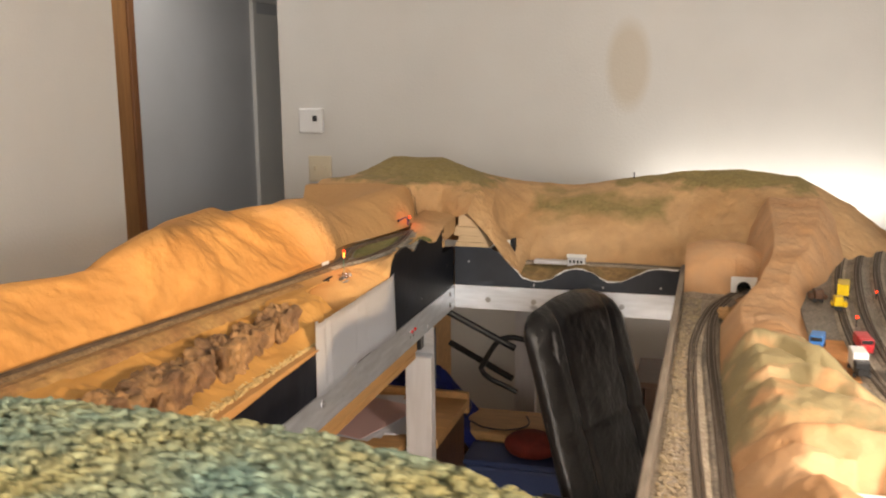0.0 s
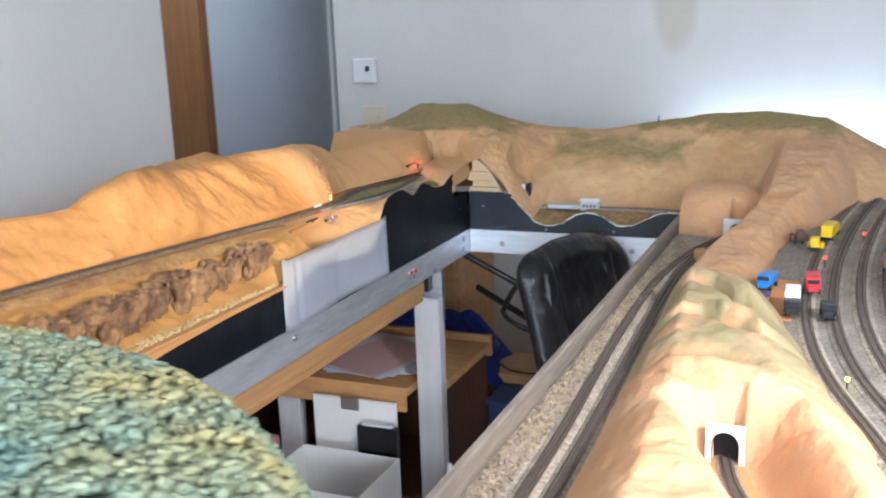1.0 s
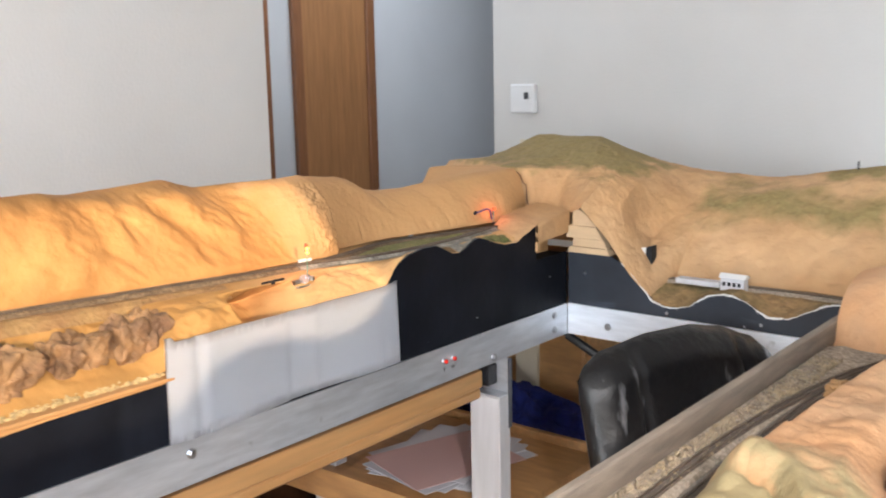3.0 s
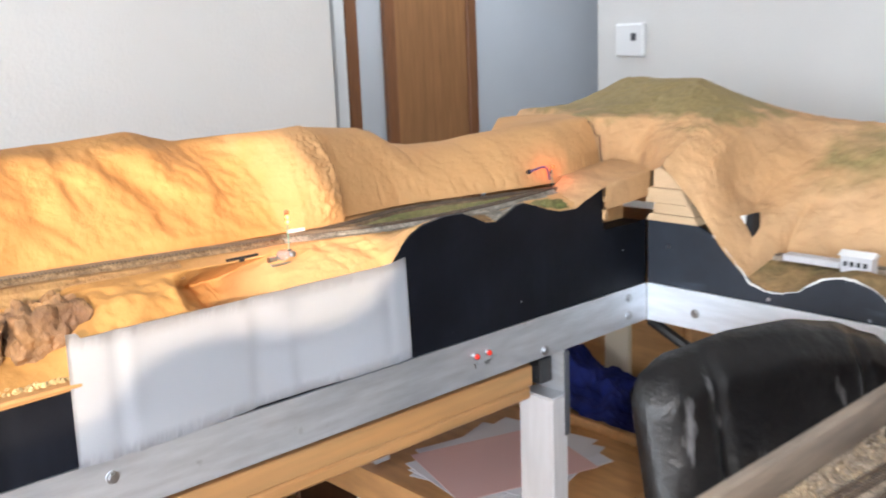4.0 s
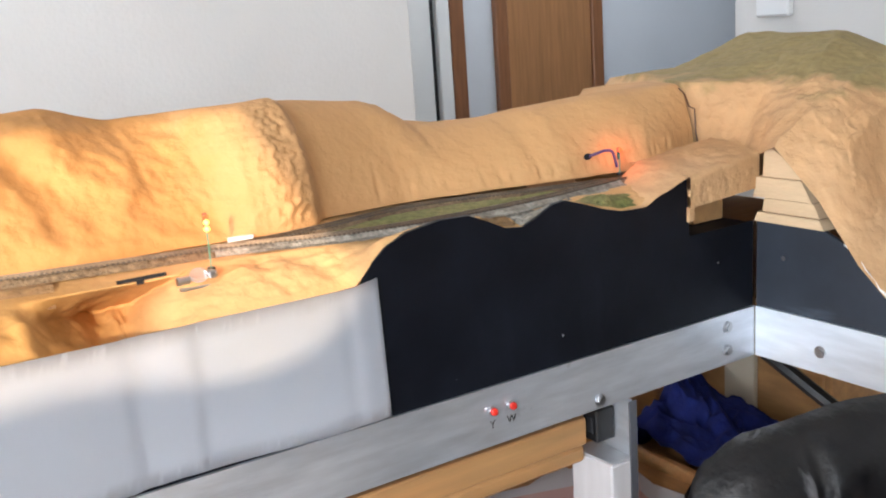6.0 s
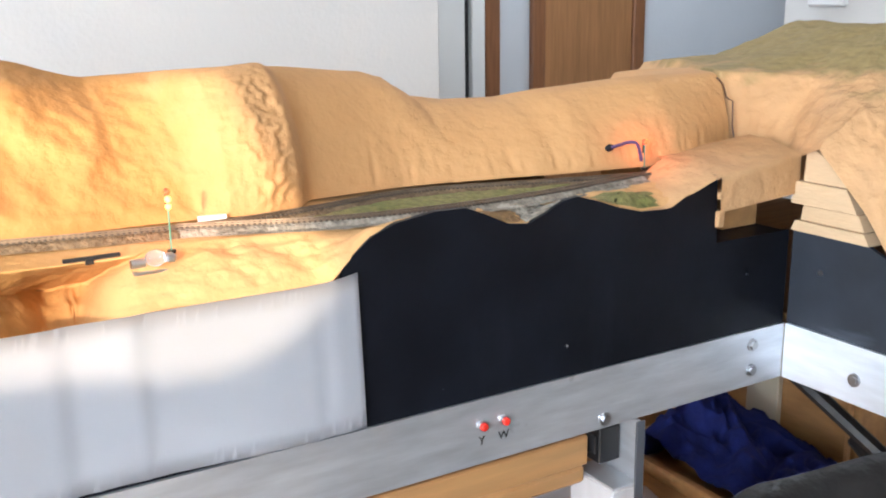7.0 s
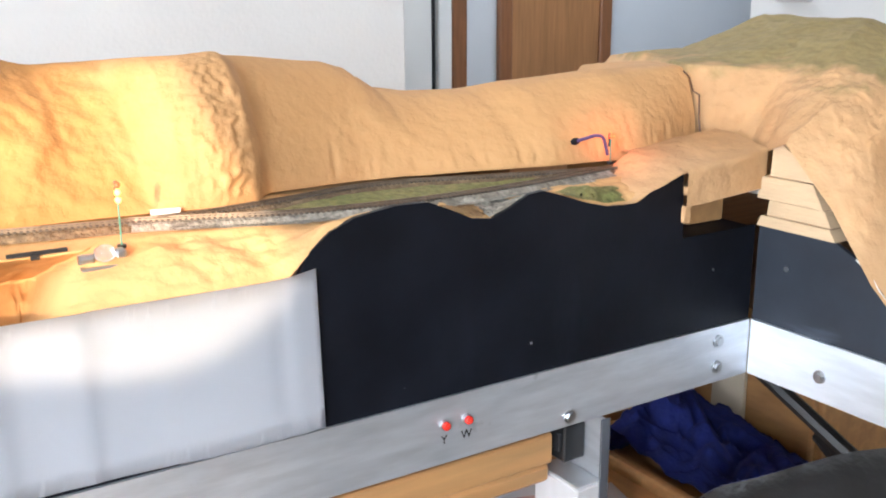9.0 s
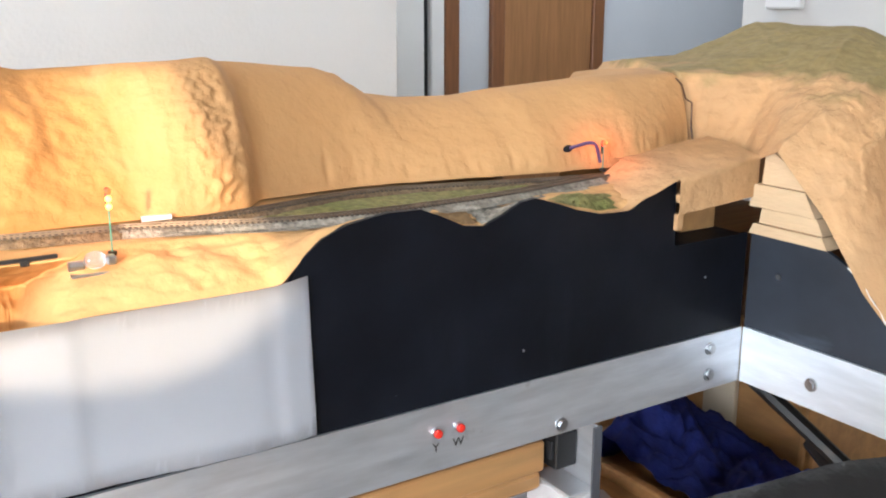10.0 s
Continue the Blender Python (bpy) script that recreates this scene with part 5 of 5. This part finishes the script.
tagged(part("backdrop_board", prism([(2.75, 1.10), (3.55, 1.10), (3.55, 1.21), (3.25, 1.275), (2.75, 1.205)], "x", 0.72, 0.728), WHITETRIM), "white upright board at the end of the yard", "board")

tagged(part("rubble_ridge", pebbles(3600, 0.090, 0.128, 0.80, 2.45, 1.1195, 0.0014, 0.0042, 9, 0.0), RUBBLE), "brown grey rubble ridge inside the table's grey edge", "rubble", kind="stuff")
tagged(part("post", cyl(0.0022, 0.034, pose(-0.108, 3.298, 1.318), n=8), BLACKPLASTIC), "thin dark post standing on the far crest", "post")

# ---- the big green mound ----


def mound_z(x, y):
    r = (abs(x + 0.38) / 0.62) ** 2.6 + (abs(y - 0.20) / 0.60) ** 2.6
    return 1.402 - 0.03 * r - 0.55 * max(0.0, r - 1.0) ** 1.3


def mound_point(u, v):
    a, rr = 2 * math.pi * u, 1.35 * v
    k = (abs(math.cos(a)) ** 2.6 + abs(math.sin(a)) ** 2.6) ** (-1 / 2.6)
    x, y = -0.38 + 0.62 * k * rr * math.cos(a), 0.20 + 0.60 * k * rr * math.sin(a)
    return Vector((x, y, max(1.035, mound_z(x, y) - 0.004)))


mound = empty("green_mound", -0.38, 0.2, 1.035, "big mound covered in yellow and blue green clump foliage", "model hill")
part("core", sheet(mound_point, 90, 40), MOUNDBASE, mound, smooth=True)


def clumps(seed):
    rnd = random.Random(seed)
    ico = bmesh.new()
    bmesh.ops.create_icosphere(ico, subdivisions=2, radius=1.0)
    iv = np.array([v.co[:] for v in ico.verts])
    ifc = np.array([[v.index for v in f.verts] for f in ico.faces])
    ico.free()
    V, F, base = [], [], 0
    for _ in range(18000):
        x, y = rnd.uniform(-0.95, 0.28), rnd.uniform(0.28, 0.87)
        z = mound_z(x, y)
        if z < 1.12:
            continue
        e = 0.004
        n = Vector((-(mound_z(x + e, y) - mound_z(x - e, y)) / (2 * e), -(mound_z(x, y + e) - mound_z(x, y - e)) / (2 * e), 1)).normalized()
        r = rnd.uniform(0.0030, 0.0052)
        q = n.to_track_quat("Z", "Y").to_matrix() @ Matrix.Rotation(rnd.uniform(0, 6.28), 3, "Z") @ Matrix.Rotation(rnd.uniform(-0.5, 0.5), 3, "X")
        sc = np.array((r * rnd.uniform(1.0, 1.9), r * rnd.uniform(0.6, 1.0), r * rnd.uniform(0.6, 1.0)))
        jag = 1 + 0.35 * np.sin(iv @ np.array((rnd.uniform(2, 5), rnd.uniform(2, 5), rnd.uniform(2, 5))) + rnd.random() * 6)
        pts = (iv * jag[:, None] * sc) @ np.array(q).T
        V.append(pts + np.array((x, y, z + rnd.uniform(-0.002, 0.004))))
        F.append(ifc + base)
        base += len(iv)
    me = bpy.data.meshes.new("clumps")
    me.from_pydata(np.concatenate(V).tolist(), [], np.concatenate(F).tolist())
    me.polygons.foreach_set("use_smooth", [True] * len(me.polygons))
    me.materials.append(FOLIAGE)
    return me


cl = new("foliage", clumps(11))
cl.parent, cl.matrix_parent_inverse = mound, mound.matrix_basis.inverted()
tagged(cl, "yellow and blue green clumps", kind="stuff")

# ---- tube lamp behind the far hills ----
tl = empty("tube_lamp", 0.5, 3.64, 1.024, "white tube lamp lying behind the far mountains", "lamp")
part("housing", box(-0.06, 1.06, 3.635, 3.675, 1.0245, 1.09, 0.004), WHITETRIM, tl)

# ---- office chair in the pit ----
chair = empty("office_chair", -0.2, 2.55, 0.0, "black leather office chair with a high padded back", "office chair")
WAY, NRM = Vector((0.399, 0.917, 0)), Vector((0.917, -0.399, 0))
TOPZ = [(0.0, 1.02), (0.02, 1.045), (0.06, 1.064), (0.167, 1.080), (0.26, 1.082), (0.33, 1.071), (0.40, 1.045), (0.44, 1.015), (0.46, 0.98)]


def chair_back(side):
    def fn(u, v):
        w = u * 0.46
        top = keyed(TOPZ, w)[0]
        z = 0.50 + v * (top - 0.50)
        edge = min(1, min(u, 1 - u) * 9) ** 0.5 * min(1, (1 - v) * 12) ** 0.5
        seam = 0.010 * (bell(u, 0.24, 0.02) + bell(u, 0.76, 0.02)) + 0.006 * bell(v, 0.45, 0.02)
        puff = (0.040 * edge - seam * edge + 0.004 * fbm((u, v, side), 5) * edge) * side
        lean = 0.30 * (1.05 - z)
        p = Vector((-0.304, 2.409, 0)) + WAY * w + NRM * (puff + lean)
        return Vector((p.x, p.y, z))
    return fn


back = merge(sheet(chair_back(1), 64, 48), sheet(chair_back(-1), 64, 48))
bmesh.ops.remove_doubles(back, verts=back.verts, dist=0.0006)
bmesh.ops.recalc_face_normals(back, faces=back.faces)
part("backrest", back, LEATHER, chair, smooth=True)
sm = Matrix.Translation(Vector((-0.304, 2.409, 0)) + WAY * 0.23 + NRM * 0.27) @ Matrix.Rotation(math.atan2(WAY.y, WAY.x), 4, "Z")
part("seat", box(-0.24, 0.24, -0.24, 0.24, 0.40, 0.50, 0.035, sm, 4), LEATHER, chair, smooth=True)
part("column", cyl(0.028, 0.30, sm @ pose(0, 0, 0.25)), BLACKPLASTIC, chair)
for k in range(5):
    a = k * 2 * math.pi / 5
    part("foot", tube([sm @ Vector((0, 0, 0.11)), sm @ Vector((0.28 * math.cos(a), 0.28 * math.sin(a), 0.07))], 0.018), BLACKPLASTIC, chair)
    part("castor", cyl(0.028, 0.04, sm @ pose(0.28 * math.cos(a), 0.28 * math.sin(a), 0.029, 0, 90, math.degrees(a) + 90)), BLACKPLASTIC, chair)
for s in (-1, 1):
    part("armrest", tube([sm @ Vector((s * 0.25, 0.2, 0.42)), sm @ Vector((s * 0.28, 0.16, 0.62)), sm @ Vector((s * 0.28, -0.12, 0.64)), sm @ Vector((s * 0.26, -0.16, 0.45))], 0.016), BLACKPLASTIC, chair)

# black bracket arms under the corner
arm = empty("bracket_arm", -0.665, 2.967, 1.0, "black metal swing arm below the corner of the rails", "bracket arm")
part("bar", tube([(-0.665, 2.967, 0.920), (-0.44, 2.994, 0.800)], 0.011, 8), BLACKPLASTIC, arm)
part("bar", tube([(-0.70, 3.165, 0.755), (-0.47, 3.10, 0.665)], 0.011, 8), BLACKPLASTIC, arm)
part("post", tube([(-0.665, 2.967, 0.920), (-0.665, 2.967, 1.003)], 0.012, 8), BLACKPLASTIC, arm)
part("loop", tube(spline([(-0.40, 2.99, 0.83), (-0.455, 2.995, 0.835), (-0.50, 3.0, 0.815), (-0.55, 3.02, 0.735), (-0.562, 3.05, 0.702), (-0.54, 3.07, 0.67), (-0.48, 3.08, 0.640), (-0.45, 3.08, 0.625)], 6), 0.009), BLACKPLASTIC, arm)

# ---- things under the tables ----
desk = empty("desk", -1.0, 2.8, 0, "low light brown wooden desk under the train table", "desk")
part("top", prism([(-1.40, 2.55), (-0.69, 2.55), (-0.69, 2.65), (-0.60, 2.65), (-0.60, 3.015), (-1.40, 3.015)], "z", 0.585, 0.61), OAK, desk)
part("edge_board", box(-1.40, -0.60, 3.017, 3.035, 0.56, 0.632, 0.003), PINE, desk)
part("side", box(-0.635, -0.612, 2.65, 3.01, 0.0, 0.584, 0.002), BOXBROWN, desk)
part("side", box(-1.39, -1.37, 2.57, 3.01, 0.0, 0.584, 0.002), BOXBROWN, desk)
part("back", box(-1.368, -0.637, 2.99, 3.01, 0.05, 0.584, 0.002), BOXBROWN, desk)
part("shelf", box(-1.368, -0.69, 2.57, 2.988, 0.235, 0.25, 0.002), BOXBROWN, desk)
part("skirt", box(-1.368, -0.70, 2.556, 2.568, 0.53, 0.584, 0.002), OAK, desk)
papers = empty("paper_stack", -0.88, 2.75, 0.611, "loose stack of white papers with a pink sheet on top", "papers")
rp = random.Random(5)
for k in range(9):
    part("sheet", box(-0.12, 0.12, -0.155, 0.155, 0, 0.0012, 0, pose(-0.88 + rp.uniform(-0.03, 0.03), 2.77 + rp.uniform(-0.03, 0.03), 0.6115 + 0.0018 * k, 0, 0, rp.uniform(-18, 18))), PINKPAPER if k == 8 else PAPER, papers)
binder = empty("drawing_board", -0.85, 2.54, 0, "white drawing board leaning before the desk", "board")
part("board", box(-1.00, -0.72, 2.528, 2.540, 0.22, 0.565, 0.003), CARD, binder)
part("clip", box(-0.90, -0.84, 2.522, 2.5275, 0.53, 0.57, 0.002), STEEL, binder)
folder = empty("binder", -0.78, 2.5, 0, "black binder standing before the white board", "binder", "binders")
part("cover", box(-0.835, -0.705, 2.49, 2.52, 0.10, 0.50, 0.006), BLACKPLASTIC, folder)
part("pages", box(-0.82, -0.72, 2.496, 2.514, 0.495, 0.506, 0.001), PAPER, folder)
carton = empty("cardboard_box", -0.85, 2.33, 0, "open white cardboard carton on the floor", "carton")
part("front", box(-1.00, -0.68, 2.20, 2.205, 0.0, 0.43, 0.001), CARD, carton)
part("back", box(-1.00, -0.68, 2.455, 2.46, 0.0, 0.43, 0.001), CARD, carton)
part("side", box(-1.00, -0.995, 2.206, 2.454, 0.0, 0.43, 0.001), CARD, carton)
part("side", box(-0.685, -0.68, 2.206, 2.454, 0.0, 0.43, 0.001), CARD, carton)
part("bottom", box(-0.994, -0.686, 2.206, 2.454, 0.002, 0.008), CARD, carton)
part("flap", box(-0.99, -0.69, -0.10, 0.0, 0, 0.003, 0, pose(0, 2.20, 0.43, 25)), CARD, carton)
BINPOSE = pose(-1.215, 2.285, 0, 0, 0, 16)
bin_ = empty("storage_bin", -1.215, 2.285, 0, "pink plastic storage bin with a lid", "storage bin")
part("body", box(-0.16, 0.16, -0.125, 0.125, 0.0, 0.41, 0.02, BINPOSE, 3), WHITEPLASTIC, bin_)
part("lid", box(-0.175, 0.175, -0.14, 0.14, 0.411, 0.45, 0.014, BINPOSE, 3), PINK, bin_)


def cloth_fn(u, v):
    x, y = -1.175 + u * 0.60, 3.125 + v * 0.27
    a, b = min(1.0, u / 0.06), min(1.0, max(0.0, (u - 0.60) / 0.40))
    h = a * a * (3 - 2 * a) * (1 - b * b * (3 - 2 * b)) * math.sin(math.pi * (0.10 + 0.85 * v)) ** 0.5
    warp = fbm((u * 1.6, v, 0), 3)
    fold = 0.016 * math.sin(17 * u + 9 * v + 5 * warp) + 0.012 * (1 - abs(math.sin(11 * u - 14 * v + 4 * warp))) ** 2 + 0.010 * fbm((u, v, 2), 11)
    z = 0.538 + h * (0.085 + 0.018 * math.sin(7 * u + 1) + 0.035 * bell(u, 0.10, 0.10) + fold)
    z -= 0.9 * max(0.0, x + 0.79)
    return Vector((x + 0.02 * math.sin(7 * v) + 0.01 * warp, y, z))


tagged(part("blue_cloth", sheet(cloth_fn, 130, 70), NAVY, smooth=True), "crumpled navy blue cloth on a brown carton", "cloth")
tagged(part("carton", merge(box(-1.26, -0.775, 3.12, 3.40, 0, 0.540, 0.003), box(-1.262, -0.773, 3.114, 3.1195, 0.528, 0.546, 0.001)), OAK), "brown carton under the blue cloth", "carton")
globe = empty("blue_ball", -0.71, 3.28, 0.438, "shiny dark blue ball on a low brown table", "ball")
part("ball", ball(0.055, pose(-0.71, 3.28, 0.492), 24), paint("navy_gloss", (0.01, 0.02, 0.10), 0.12), globe, smooth=True)

low = empty("side_table", -0.55, 3.3, 0, "low brown wooden table with dark open shelves", "table")
part("top", box(-0.77, -0.10, 3.18, 3.42, 0.405, 0.438, 0.004), OAK, low)
part("apron", box(-0.768, -0.10, 3.20, 3.215, 0.352, 0.404, 0.002), OAK, low)
part("back", box(-0.765, -0.10, 3.38, 3.40, 0.0, 0.404, 0.002), BOXBROWN, low)
for sx in (-0.765, -0.44, -0.12):
    part("upright", box(sx, sx + 0.02, 3.216, 3.379, 0.0, 0.404, 0.002), BOXBROWN, low)
part("shelf", box(-0.744, -0.441, 3.216, 3.379, 0.16, 0.18, 0.002), BOXBROWN, low)
tagged(part("cable", tube(spline([(-0.655, 3.27, 0.4405), (-0.60, 3.22, 0.4405), (-0.52, 3.21, 0.4405), (-0.46, 3.25, 0.4405), (-0.45, 3.30, 0.4405), (-0.47, 3.36, 0.4405)], 8), 0.0028, 6), BLACKPLASTIC), "thin black cable lying curled on the low table", "cable")
shelving = empty("bookcase", 0.05, 3.4, 0, "dark brown wooden bookcase against the far wall", "bookcase")
part("top", box(-0.09, 0.42, 3.30, 3.60, 0.60, 0.62, 0.002), BOXBROWN, shelving)
part("back", box(-0.088, 0.42, 3.58, 3.60, 0.0, 0.60, 0.002), BOXBROWN, shelving)
for sx in (-0.09, 0.16, 0.40):
    part("upright", box(sx, sx + 0.02, 3.302, 3.579, 0.0, 0.599, 0.002), BOXBROWN, shelving)
for sz in (0.06, 0.33):
    part("shelf", box(-0.069, 0.399, 3.304, 3.579, sz, sz + 0.018, 0.002), BOXBROWN, shelving)
crate = empty("storage_crate", -0.44, 3.08, 0, "dark blue plastic crate on the floor", "crate")
part("body", box(-0.61, -0.27, 3.00, 3.165, 0.0, 0.39, 0.012, None, 2), BLUECRATE, crate)
part("rim", box(-0.62, -0.26, 2.992, 3.172, 0.391, 0.410, 0.006), BLUECRATE, crate)
tagged(part("red_bag", merge(ball(0.085, pose(-0.40, 3.085, 0.448) @ Matrix.Diagonal((1.1, 0.85, 0.55, 1)), 20)), material("red_cloth", (0.16, 0.018, 0.012), 0.8, vary=0.3, scale=20, bump=0.01, bump_scale=20), smooth=True), "dark red cloth bag lying on the blue crate", "bag")
bottle = empty("glue_bottle", -0.42, 2.0, 0, "yellow glue bottle standing on a box", "bottle")
part("body", cyl(0.03, 0.12, pose(-0.42, 2.22, 0.46), bevel=0.008), YELLOW, bottle, smooth=True)
part("cap", cyl(0.012, 0.04, pose(-0.42, 2.22, 0.542), r2=0.006), WHITEPLASTIC, bottle)
part("box", box(-0.52, -0.34, 2.12, 2.34, 0.0, 0.399, 0.004), OAK, bottle)
panel = empty("cabinet", -1.3, 3.3, 0, "light brown wooden cabinet under the far corner of the tables", "cabinet")
part("body", box(-1.75, -0.87, 3.42, 3.80, 0.0, 0.94, 0.004), OAK, panel)
part("door", box(-1.72, -1.33, 3.40, 3.418, 0.05, 0.90, 0.004), OAK, panel)
part("door", box(-1.27, -0.88, 3.40, 3.418, 0.05, 0.90, 0.004), OAK, panel)
part("stile", box(-1.11, -1.03, 3.385, 3.3985, 0.02, 0.93, 0.002), IVORY, panel)
cab2 = empty("cabinet", -1.55, 2.5, 0, "light brown wooden side cabinet against the wall", "cabinet")
part("body", box(-1.86, -1.46, 1.3, 3.3, 0.0, 0.90, 0.004), OAK, cab2)
for k in range(4):
    part("door", box(-1.458, -1.44, 1.32 + k * 0.495, 1.795 + k * 0.495, 0.05, 0.86, 0.004), OAK, cab2)
